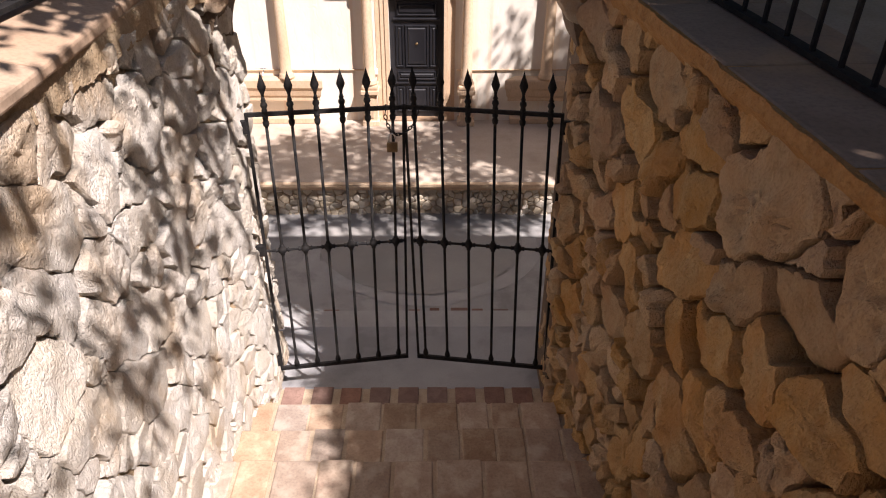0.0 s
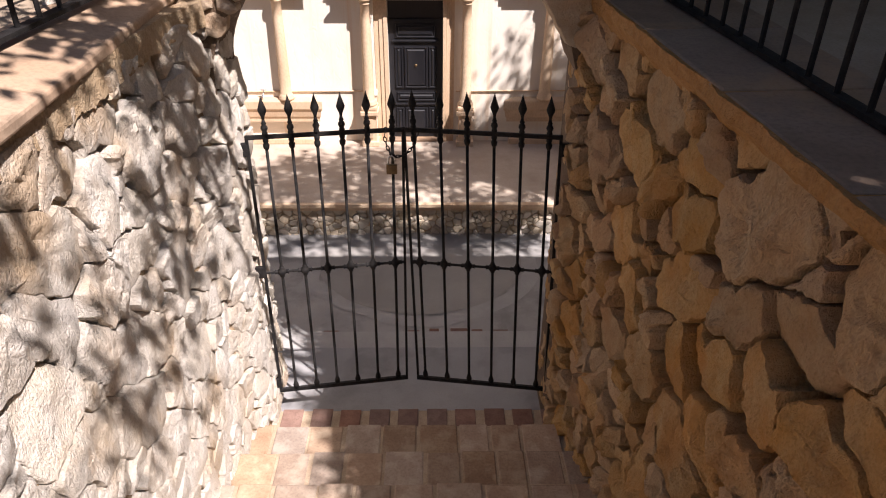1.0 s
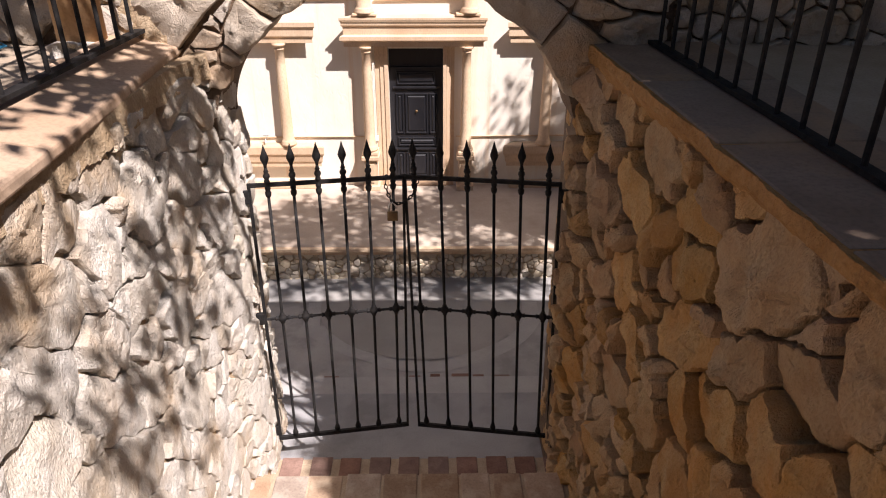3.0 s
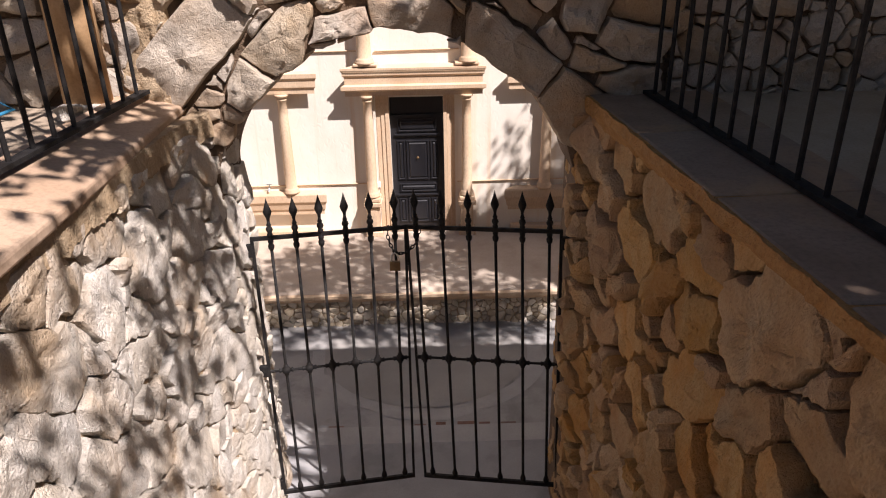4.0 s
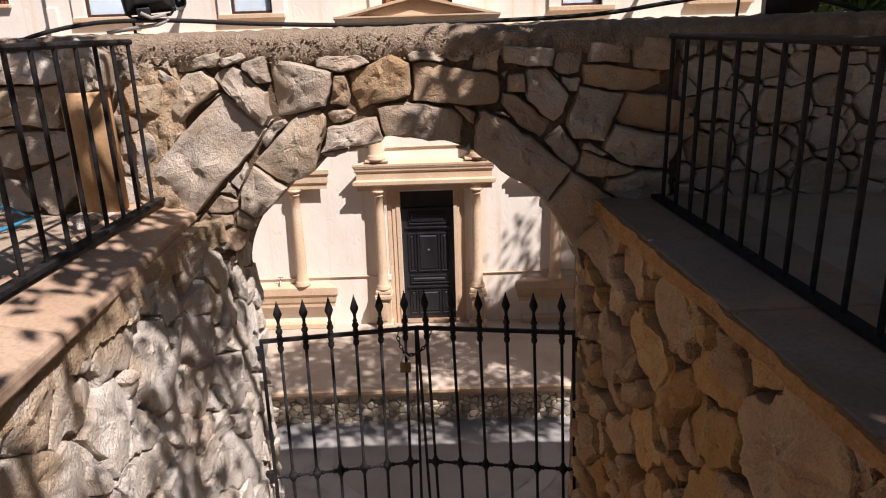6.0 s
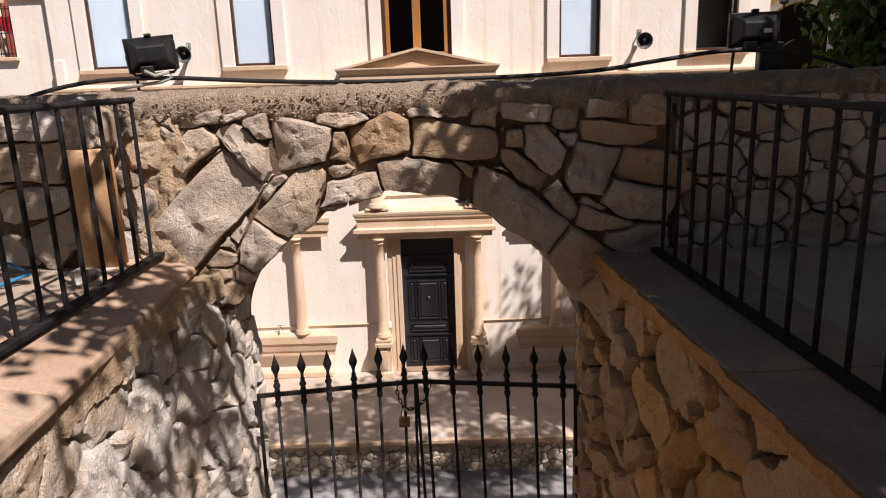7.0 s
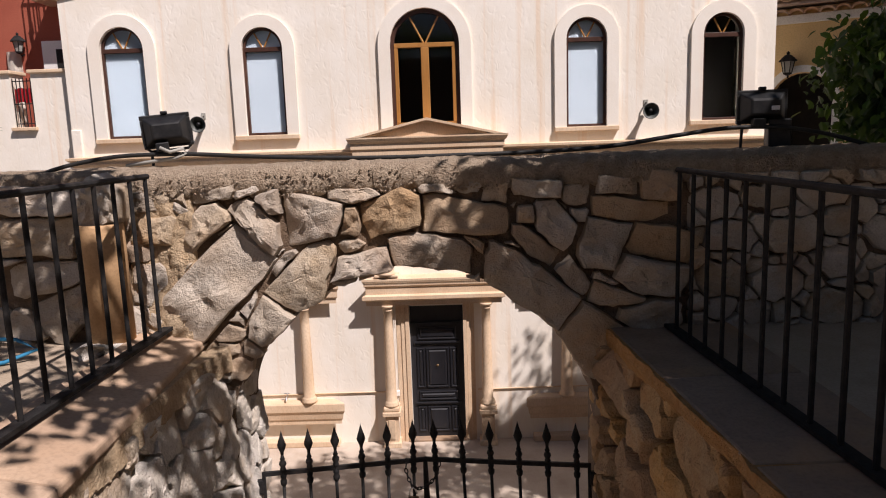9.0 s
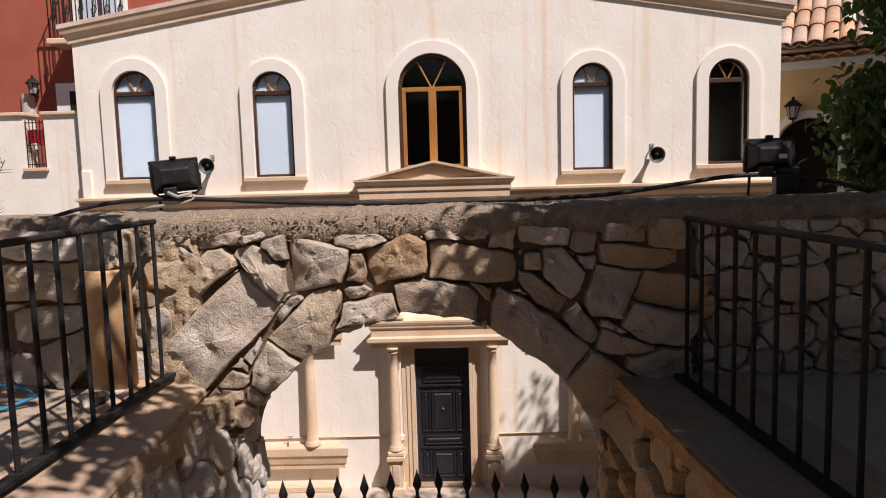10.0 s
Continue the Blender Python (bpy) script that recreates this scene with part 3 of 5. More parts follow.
for s in (-1, 1):
    part("eaves_moulding", raking(s), TRIMSTONE, house)

STRING = [(0.0, 4.36), (0.06, 4.37), (0.06, 4.42), (0.10, 4.45), (0.13, 4.49), (0.13, 4.53), (0.17, 4.555), (0.17, 4.585), (0.0, 4.60)]
part("string_course", moulding(bmesh.new(), STRING, -5.0, -1.1, FY), TRIMSTONE, house)
part("string_course", moulding(bmesh.new(), STRING, 1.0, 4.82, FY, returns=False), TRIMSTONE, house)

# pediment over the middle of the front
bm = bmesh.new()
moulding(bm, [(0.0, 4.36), (0.20, 4.37), (0.20, 4.44), (0.23, 4.47), (0.23, 4.56), (0.25, 4.58), (0.25, 4.65), (0.28, 4.68), (0.30, 4.72), (0.30, 4.74), (0.0, 4.745)], -0.88, 0.76, FY)
part("entablature", bm, TRIMSTONE, house)
bm = bmesh.new()
px0, px1, pz, apex = -1.17, 1.05, 4.735, 4.99
pc = (px0 + px1) / 2


def tri(bm, inset, y0, y1, lift=0.0):
    zs = (pz + lift, apex - inset * 0.45)
    v = [bm.verts.new(p) for y in (y0, y1) for p in ((px0 + inset * 2.2, y, zs[0]), (px1 - inset * 2.2, y, zs[0]), (pc, y, zs[1]))]
    bm.faces.new(v[:3]), bm.faces.new(v[3:][::-1])
    for i, j in ((0, 1), (1, 2), (2, 0)):
        bm.faces.new((v[i], v[j], v[j + 3], v[i + 3]))


def rake(bm, inset, y0, y1, th):
    o = [(px0 + inset * 2.2, pz), (pc, apex - inset * 0.45), (px1 - inset * 2.2, pz)]
    i_ = [(o[0][0] + th * 4, pz), (pc, o[1][1] - th), (o[2][0] - th * 4, pz)]
    A = [bm.verts.new((x, y0, z)) for x, z in o]
    B = [bm.verts.new((x, y0, z)) for x, z in i_]
    C = [bm.verts.new((x, y1, z)) for x, z in o]
    D = [bm.verts.new((x, y1, z)) for x, z in i_]
    for k in range(2):
        bm.faces.new((A[k], A[k + 1], B[k + 1], B[k])), bm.faces.new((A[k], C[k], C[k + 1], A[k + 1])), bm.faces.new((B[k], B[k + 1], D[k + 1], D[k]))


tri(bm, 0.10, FY - 0.22, FY)
rake(bm, 0.0, FY - 0.30, FY, 0.035)
rake(bm, 0.075, FY - 0.26, FY - 0.2, 0.03)
part("pediment", bm, TRIMSTONE, house)


def arch_band(o, wide, y0, y1, sill=0.0, foot=0.0):
    """A raised band round an arched opening."""
    c, r = (o["x0"] + o["x1"]) / 2, (o["x1"] - o["x0"]) / 2
    inner = [(o["x0"], o["z0"] - foot)] + [(c - r * math.cos(math.pi * k / 20), o["spring"] + r * math.sin(math.pi * k / 20)) for k in range(21)] + [(o["x1"], o["z0"] - foot)]
    R = r + wide
    outer = [(c - R, o["z0"] - foot)] + [(c - R * math.cos(math.pi * k / 20), o["spring"] + R * math.sin(math.pi * k / 20)) for k in range(21)] + [(c + R, o["z0"] - foot)]
    bm = bmesh.new()
    rows2 = [[bm.verts.new((x, y, z)) for x, z in pts] for pts, y in ((inner, y1), (inner, y0), (outer, y0), (outer, y1))]
    for a, b in zip(rows2, rows2[1:]):
        for k in range(len(a) - 1):
            bm.faces.new((a[k], a[k + 1], b[k + 1], b[k]))
    for k in (0, -1):
        bm.faces.new([rw[k] for rw in rows2])
    return bm


def window(o, kind):
    """An arched window: band, sill, frame, fanlight bars, glass, and a blind or dark room behind."""
    w = part("window", arch_band(o, 0.165, FY - 0.045, FY + 0.002, foot=0.06), BAND, house,
             {"blind": "arched mahogany window with a lowered pale blind", "dark": "arched mahogany window with dark panes",
              "wood": "tall arched honey-wood casement window with fanlight"}[kind])
    c, r = (o["x0"] + o["x1"]) / 2, (o["x1"] - o["x0"]) / 2
    if kind != "wood":
        part("sill", boxed(c - r - 0.17, c + r + 0.17, FY - 0.075, FY + 0.20, o["z0"] - 0.065, o["z0"] - 0.0015, bevel=0.008), TRIMSTONE, w)
    wood = HONEYWOOD if kind == "wood" else DARKWOOD
    y0, y1 = FY + 0.02, FY + 0.07
    fw = 0.055 if kind == "wood" else 0.035
    small = dict(x0=o["x0"] + fw, x1=o["x1"] - fw, z0=o["z0"], spring=o["spring"], arch=True)
    part("frame", arch_band(small, fw + 0.004, y0, y1), DARKWOOD, w)
    part("transom", boxed(o["x0"] + fw, o["x1"] - fw, y0 - 0.01, y1, o["spring"] - 0.04, o["spring"] + 0.02, bevel=0.004), wood, w)
    part("bottom_rail", boxed(o["x0"] + fw, o["x1"] - fw, y0, y1, o["z0"], o["z0"] + fw, bevel=0.004), wood, w)
    for a in (62, 118):
        q = radians(a)
        part("fan_bar", tube(bmesh.new(), [(c + 0.03 * math.cos(q), (y0 + y1) / 2, o["spring"] + 0.02), (c + (r - fw) * math.cos(q), (y0 + y1) / 2, o["spring"] + (r - fw) * math.sin(q))], 0.012, 6), HONEYWOOD, w)
    if kind == "wood":
        part("meeting_stile", boxed(c - 0.055, c + 0.055, y0 - 0.012, y1, o["z0"] + fw, o["spring"] - 0.04, bevel=0.006), HONEYWOOD, w)
        for x0, x1 in ((o["x0"] + fw, o["x0"] + fw + 0.05), (o["x1"] - fw - 0.05, o["x1"] - fw)):
            part("casement_stile", boxed(x0, x1, y0 - 0.006, y1 - 0.003, o["z0"] + fw, o["spring"] - 0.04, bevel=0.005), HONEYWOOD, w)
    bm = bmesh.new()
    yg = (y0 + y1) / 2 + 0.005
    vs = [bm.verts.new((x, yg, z)) for x, z in [(o["x0"] + fw, o["z0"]), (o["x1"] - fw, o["z0"])] +
          [(c + (r - fw) * math.cos(math.pi * k / 16), o["spring"] + (r - fw) * math.sin(math.pi * k / 16)) for k in range(17)]]
    bm.faces.new(vs)
    pane = part("pane", bm, GLASS, w, "clear glass pane")
    pane.visible_shadow = False
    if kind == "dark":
        # Added dark sheet: keeps sunlight from showing in the room behind.
        part("shutter", boxed(o["x0"] + 0.01, o["x1"] - 0.01, yg + 0.35, yg + 0.36, o["z0"] + 0.01, o["spring"] + r), INSIDE, w, "added near-black sheet standing in for room shade")
    if kind == "blind":
        part("blind", boxed(o["x0"] + 0.01, o["x1"] - 0.01, yg + 0.016, yg + 0.022, o["z0"] + 0.01, o["spring"] - 0.03), BLIND, w, "pale blue-white blind")
        part("fan_backing", boxed(o["x0"] + 0.01, o["x1"] - 0.01, yg + 0.016, yg + 0.022, o["spring"] - 0.028, o["spring"] + r), BLIND, w)
    return w


for o, k in zip(WINDOWS, ("blind", "blind", "wood", "blind", "dark")):
    window(o, k)

# entrance: architraves, cornice, columns on pedestals
for x0, x1 in ((-0.625, -0.43), (0.365, 0.53)):
    bm = bmesh.new()
    for i, (a, b, p) in enumerate(((0.0, 0.30, 0.05), (0.30, 0.62, 0.035), (0.62, 1.0, 0.02))):
        w_ = x1 - x0
        if x0 < 0:
            a, b = 1 - b, 1 - a
            p = (0.05, 0.035, 0.02)[i]
        box(bm, x0 + a * w_ + 0.0015, x0 + b * w_ - 0.0015, FY - p, FY + 0.1, T, 2.30)
    part("architrave", bm, TRIMSTONE, house)
DOORCORNICE = [(0.0, 2.33), (0.20, 2.335), (0.20, 2.40), (0.25, 2.43), (0.25, 2.48), (0.20, 2.50), (0.20, 2.60), (0.225, 2.63), (0.225, 2.67), (0.245, 2.70), (0.245, 2.73), (0.0, 2.75)]
part("door_cornice", moulding(bmesh.new(), DOORCORNICE, -0.83, 0.73, FY), TRIMSTONE, house, "sandstone door cornice with dentils")
bm = bmesh.new()
for k in range(62):
    x = -1.02 + 1.98 * k / 61
    box(bm, x - 0.009, x + 0.009, FY - 0.24, FY - 0.215, 2.675, 2.70)
part("dentils", bm, TRIMSTONE, house)


def column(x, y, z0, z1, r0, r1, name="column"):
    p = [(r0 * 1.35, 0), (r0 * 1.35, 0.03), (r0 * 1.22, 0.045), (r0 * 1.25, 0.06), (r0 * 1.1, 0.075), (r0, 0.09)]
    h = z1 - z0
    p += [(r0 + (r1 - r0) * k / 6, 0.09 + (h - 0.18) * k / 6) for k in range(1, 7)]
    p += [(r1 * 1.15, h - 0.085), (r1 * 1.15, h - 0.07), (r1, h - 0.065), (r1 * 1.25, h - 0.035), (r1 * 1.5, h - 0.03), (r1 * 1.5, h)]
    return part(name, lathe(bmesh.new(), p, (x, y, z0), 24), TRIMSTONE, house, "", True)


for x in (-0.73, 0.70):
    column(x, FY - 0.15, 0.80, 2.335, 0.082, 0.062)
    bm = bmesh.new()
    box(bm, x - 0.095, x + 0.095, FY - 0.23, FY, T, 0.66, bevel=0.006)
    box(bm, x - 0.135, x + 0.135, FY - 0.27, FY, 0.66, 0.73, bevel=0.012)
    box(bm, x - 0.12, x + 0.12, FY - 0.255, FY, 0.73, 0.80, bevel=0.02)
    box(bm, x - 0.13, x + 0.13, FY - 0.26, FY, T, T + 0.08, bevel=0.01)
    box(bm, x - 0.05, x + 0.05, FY - 0.242, FY - 0.22, 0.30, 0.60, bevel=0.004)
    part("pedestal", bm, TRIMSTONE, house)
    column(x + (0.0 if x < 0 else 0.03), FY - 0.14, 2.78, 4.36, 0.10, 0.085)
    part("column_plinth", boxed(x - 0.16, x + 0.18, FY - 0.24, FY, 2.752, 2.785, bevel=0.008), TRIMSTONE, house)

# side bays: ledge, slender column, small cornice
for s, cx in ((-1, -1.96), (1, 1.88)):
    x0, x1 = (-2.62, -1.66) if s < 0 else (1.50, 2.5)
    part("bay_ledge", moulding(bmesh.new(), [(0.0, 0.52), (0.12, 0.525), (0.12, 0.58), (0.14, 0.61), (0.155, 0.70), (0.18, 0.74), (0.18, 0.85), (0.165, 0.87), (0.0, 0.875)], x0 - 0.05, x1 + 0.05, FY), TRIMSTONE, house)
    part("bay_plinth", boxed(x0 - 0.12, x1 + 0.12, FY - 0.16, FY, T, T + 0.09, bevel=0.012), TRIMSTONE, house)
    column(cx, FY - 0.10, 0.875, 2.37, 0.085, 0.065)
    part("bay_cornice", moulding(bmesh.new(), [(0.0, 2.37), (0.125, 2.375), (0.125, 2.44), (0.15, 2.47), (0.15, 2.56), (0.175, 2.60), (0.175, 2.66), (0.0, 2.67)], x0 - 0.06, x1 + 0.06, FY), TRIMSTONE, house)

# black panelled door
DY = FY + 0.085
door = part("door", boxed(DOOR["x0"] + 0.004, DOOR["x1"] - 0.004, DY, DY + 0.06, T + 0.012, 1.99, bevel=0.004), BLACKDOOR, house,
            "closed black painted wooden door with raised panels")
part("overdoor_panel", boxed(DOOR["x0"] + 0.003, DOOR["x1"] - 0.003, DY + 0.045, DY + 0.085, 1.992, 2.268), BLACKDOOR, door)
part("threshold", boxed(DOOR["x0"] - 0.05, DOOR["x1"] + 0.05, FY - 0.06, FY + 0.27, T + 0.001, T + 0.03, bevel=0.006), GREYCAP, door)


def raised(x0, x1, z0, z1):
    """A moulded frame with a lozenge-cut field."""
    bm = bmesh.new()
    levels = [(0, 0.0), (0.006, 0.018), (0.020, 0.018), (0.030, 0.004), (0.034, 0.004), (0.055, 0.022)]
    loops = []
    for ins, h in levels:
        loops.append([bm.verts.new((x, DY - h - 0.001, z)) for x, z in ((x0 + ins, z0 + ins), (x1 - ins, z0 + ins), (x1 - ins, z1 - ins), (x0 + ins, z1 - ins))])
    for a, b in zip(loops, loops[1:]):
        for k in range(4):
            bm.faces.new((a[k], a[(k + 1) % 4], b[(k + 1) % 4], b[k]))
    bm.faces.new(loops[-1])
    part("panel", bm, BLACKDOOR, door)


mx = (DOOR["x0"] + DOOR["x1"]) / 2
raised(mx - 0.29, mx + 0.29, 1.73, 1.93)
for a, b in ((-0.31, -0.19), (-0.17, 0.17), (0.19, 0.31)):
    raised(mx + a, mx + b, 0.98, 1.60)
    raised(mx + a, mx + b, 0.28, 0.68)
raised(mx - 0.29, mx + 0.29, 0.78, 0.92)
for z in (1.67, 0.72):
    part("rail_moulding", boxed(mx - 0.34, mx + 0.34, DY - 0.03, DY - 0.001, z, z + 0.035, bevel=0.008), BLACKDOOR, door)
bm = lathe(bmesh.new(), [(0.018, 0), (0.022, 0.01), (0.012, 0.02), (0.012, 0.03)], (0, 0, 0), 10)
bmesh.ops.transform(bm, matrix=pose(mx, DY - 0.018, 1.33, 90), verts=bm.verts)
part("knocker", bm, BRASS, door, "small steel spyhole and knocker")

# conduits on the front
for x0, x1, z in ((-2.75, -0.64, 0.955), (0.56, 2.6, 0.965), (-1.9, -0.85, 2.93), (-0.6, 0.6, 2.93)):
    part("conduit", tube(bmesh.new(), [(x0, FY - 0.018, z), ((x0 + x1) / 2, FY - 0.017, z + 0.008), (x1, FY - 0.018, z + 0.012)], 0.011, 6), TRIMSTONE, house)
for x in (-0.655, -0.635):
    part("conduit", tube(bmesh.new(), [(x, FY - 0.065, T), (x, FY - 0.065, 2.33)], 0.008, 6), BAND, house)
part("junction_box", boxed(-0.69, -0.61, FY - 0.10, FY - 0.04, 0.92, 1.0, bevel=0.006), WHITEPAINT, house)
tap = bmesh.new()
tube(tap, [(-2.30, FY - 0.02, 0.95), (-2.30, FY - 0.12, 0.95), (-2.30, FY - 0.14, 0.91)], 0.014, 8)
tube(tap, [(-2.34, FY - 0.07, 1.0), (-2.26, FY - 0.07, 1.0)], 0.009, 6)
tube(tap, [(-2.30, FY - 0.07, 0.95), (-2.30, FY - 0.07, 1.0)], 0.007, 6)
part("tap", tap, STEEL, house, "small steel garden tap")


# neighbours
annex = thing("annex_wall", "cream rendered boundary wall beside the house with iron grille", "wall")
for x0, x1 in ((-11, -5.99), (-5.69, -5.122)):
    part("wall_section", boxed(x0, x1, FY + 0.12, FY + 0.45, -0.4, 5.80), STUCCO, annex)
    part("wall_top", boxed(x0 - 0.03, x1 + (0.03 if x1 < -5.5 else -0.002), FY + 0.08, FY + 0.49, 5.80, 5.85, bevel=0.01), TRIMSTONE, annex)
part("wall_section", boxed(-5.988, -5.692, FY + 0.12, FY + 0.45, -0.4, 5.0), STUCCO, annex)
part("sill", boxed(-6.02, -5.66, FY + 0.06, FY + 0.45, 5.0, 5.05, bevel=0.008), TRIMSTONE, annex)
for k in range(6):
    x = -5.97 + 0.26 * k / 5
    part("grille_bar", tube(bmesh.new(), [(x, FY + 0.14, 5.05), (x, FY + 0.14, 5.74)], 0.008, 6), IRON, annex)
for z in (5.10, 5.38, 5.70):
    part("grille_rail", tube(bmesh.new(), [(-5.98, FY + 0.15, z), (-5.70, FY + 0.15, z)], 0.008, 6), IRON, annex)
part("lower_step", boxed(-5.12, -4.98, FY - 0.03, FY + 0.12, -0.4, 4.98, bevel=0.01), STUCCO, annex)

red = thing("red_house", "dark red rendered house with white window surrounds and balcony", "house")
RY = 12.6
part("wall", boxed(-16, -3.5, RY, RY + 6, -0.4, 12), REDWALL, red)
win = part("window", boxed(-6.62, -5.75, RY - 0.05, RY + 0.02, 5.95, 6.54, bevel=0.006), WHITEPAINT, red, "white window surround")
part("pane", boxed(-6.38, -5.95, RY - 0.056, RY - 0.03, 5.98, 6.40), INSIDE, win, "dark pane")
bal = part("balcony", boxed(-6.43, -5.13, RY - 0.55, RY + 0.02, 7.10, 7.20, bevel=0.02), TRIMSTONE, red)
for k in range(14):
    x = -6.39 + 1.22 * k / 13
    part("balcony_bar", tube(bmesh.new(), [(x, RY - 0.5, 7.2), (x, RY - 0.5, 8.1)], 0.011, 6), IRON, bal)
for k in range(5):
    y = RY - 0.5 + 0.48 * k / 4
    part("balcony_bar", tube(bmesh.new(), [(-6.39, y, 7.2), (-6.39, y, 8.1)], 0.011, 6), IRON, bal)
for k in range(6):
    x = -6.28 + 0.22 * k
    for s in (-1, 1):
        pts = [(x + s * 0.05 * math.cos(a * 0.5) * (1 - a * 0.04), RY - 0.5, 7.65 + 0.022 * a * math.sin(a * 0.6) * s) for a in range(12)]
        part("scroll", tube(bmesh.new(), pts, 0.007, 5), IRON, bal)
part("balcony_rail", tube(bmesh.new(), [(-6.39, RY, 8.1), (-6.39, RY - 0.5, 8.1), (-5.17, RY - 0.5, 8.1)], 0.02, 6), IRON, bal)
bdoor = part("balcony_door", boxed(-6.21, -5.28, RY - 0.06, RY + 0.02, 7.21, 9.2, bevel=0.006), WHITEPAINT, red)
for a, b in ((-6.03, -5.78), (-5.69, -5.43)):
    part("door_pane", boxed(a, b, RY - 0.068, RY - 0.04, 7.45, 9.0), BLIND, bdoor)
    part("door_stile", boxed(a - 0.05, a - 0.002, RY - 0.075, RY - 0.04, 7.25, 9.1), DARKWOOD, bdoor)
    part("door_rail", boxed(a, b, RY - 0.074, RY - 0.04, 7.25, 7.448), DARKWOOD, bdoor)


def lantern(x, y, z):
    """A small wall lantern: bracket, cage, roof and glass."""
    ln = thing("wall_lantern", "black iron wall lantern with frosted glass", "lantern", "wall lanterns")
    part("bracket", tube(bmesh.new(), [(x, y, z - 0.16), (x, y - 0.08, z - 0.2), (x, y - 0.15, z - 0.14)], 0.012, 6), IRON, ln)
    part("glass", lathe(bmesh.new(), [(0.055, -0.13), (0.085, 0.03)], (x, y - 0.15, z), 6), GREYPLASTIC, ln)
    part("roof", lathe(bmesh.new(), [(0.13, 0.03), (0.12, 0.05), (0.05, 0.12), (0.02, 0.13), (0.025, 0.16), (0.005, 0.18)], (x, y - 0.15, z), 6), IRON, ln)
    part("base", lathe(bmesh.new(), [(0.02, -0.17), (0.06, -0.15), (0.06, -0.13)], (x, y - 0.15, z), 6), IRON, ln)
    for k in range(6):
        a = math.pi * 2 * k / 6
        part("cage_bar", tube(bmesh.new(), [(x + 0.058 * math.cos(a), y - 0.15 + 0.058 * math.sin(a), z - 0.13), (x + 0.09 * math.cos(a), y - 0.15 + 0.09 * math.sin(a), z + 0.03)], 0.007, 5), IRON, ln)
    return ln


lantern(-6.95, RY, 6.5)
bm = bmesh.new()
for k in range(9):
    a0, a1 = math.pi * k / 8, math.pi * (k + 1) / 8
    if k < 8:
        v = [bm.verts.new((-7.13 - 0.12 * math.cos(a), RY - 0.12 * math.sin(a) * f, z)) for a, f, z in ((a0, 1, 6.02), (a1, 1, 6.02), (a1, 0.8, 6.38), (a0, 0.8, 6.38))]
        bm.faces.new(v)
bmesh.ops.solidify(bm, geom=bm.faces[:], thickness=0.02)
tagged(part("clay_wall_light", bm, BAND), "half-round clay wall light on red wall", "wall light")

cloth = bmesh.new()
g = [[cloth.verts.new((-5.96 + 0.24 * i / 8, FY + 0.16 + 0.008 * math.sin(i * 1.7), 5.40 + 0.20 * j / 3 - 0.01 * math.cos(i * 1.1))) for i in range(9)] for j in range(4)]
for a, b in zip(g, g[1:]):
    for k in range(8):
        cloth.faces.new((a[k], a[k + 1], b[k + 1], b[k]))
bmesh.ops.solidify(cloth, geom=cloth.faces[:], thickness=0.01)
tagged(part("red_cloth", cloth, REDCLOTH), "red cloth hanging behind the iron grille", "cloth")

yellow = thing("yellow_house", "ochre yellow house with tiled roof and arched opening", "house")
YY = 11.5
part("wall", front(bmesh.new(), 4.83, 14, YY, YY + 0.3, -0.4, lambda x: 6.42, [dict(x0=5.22, x1=6.05, z0=3.0, spring=5.08, arch=True)]), YELLOWWALL, yellow)
part("arch_band", arch_band(dict(x0=5.22, x1=6.05, z0=3.0, spring=5.08, arch=True), 0.10, YY - 0.03, YY + 0.002), WHITEPAINT, yellow)
# Near-black wall paints the shade behind the arched opening.
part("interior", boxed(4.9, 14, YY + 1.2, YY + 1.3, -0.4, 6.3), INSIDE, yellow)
part("eaves_band", boxed(4.82, 14, YY - 0.06, YY + 0.02, 6.20, 6.32, bevel=0.01), WHITEPAINT, yellow)
part("eaves_board", boxed(4.83, 14, YY - 0.32, YY + 0.1, 6.43, 6.47), ROOFTILE, yellow)
bm = bmesh.new()
v = [bm.verts.new(p) for p in ((4.85, YY - 0.36, 6.45), (9.5, YY - 0.36, 6.45), (9.5, YY + 2.2, 8.50), (4.85, YY + 2.2, 8.50),
                               (4.85, YY - 0.36, 6.42), (9.5, YY - 0.36, 6.42), (9.5, YY + 2.2, 8.47), (4.85, YY + 2.2, 8.47))]
for q in ((0, 1, 2, 3), (7, 6, 5, 4), (0, 4, 5, 1), (1, 5, 6, 2), (2, 6, 7, 3), (3, 7, 4, 0)):
    bm.faces.new([v[i] for i in q])
part("roof_deck", bm, ROOFTILE, yellow)
TURN_Y = Matrix.Translation((4.83, YY, 0)) @ pose(0, 0, 0, 0, 0, -30) @ Matrix.Translation((-4.83, -YY, 0))
yellow.matrix_basis = TURN_Y
lantern(0, 0, 5.62).matrix_basis = TURN_Y @ Matrix.Translation((5.45, YY, 0))


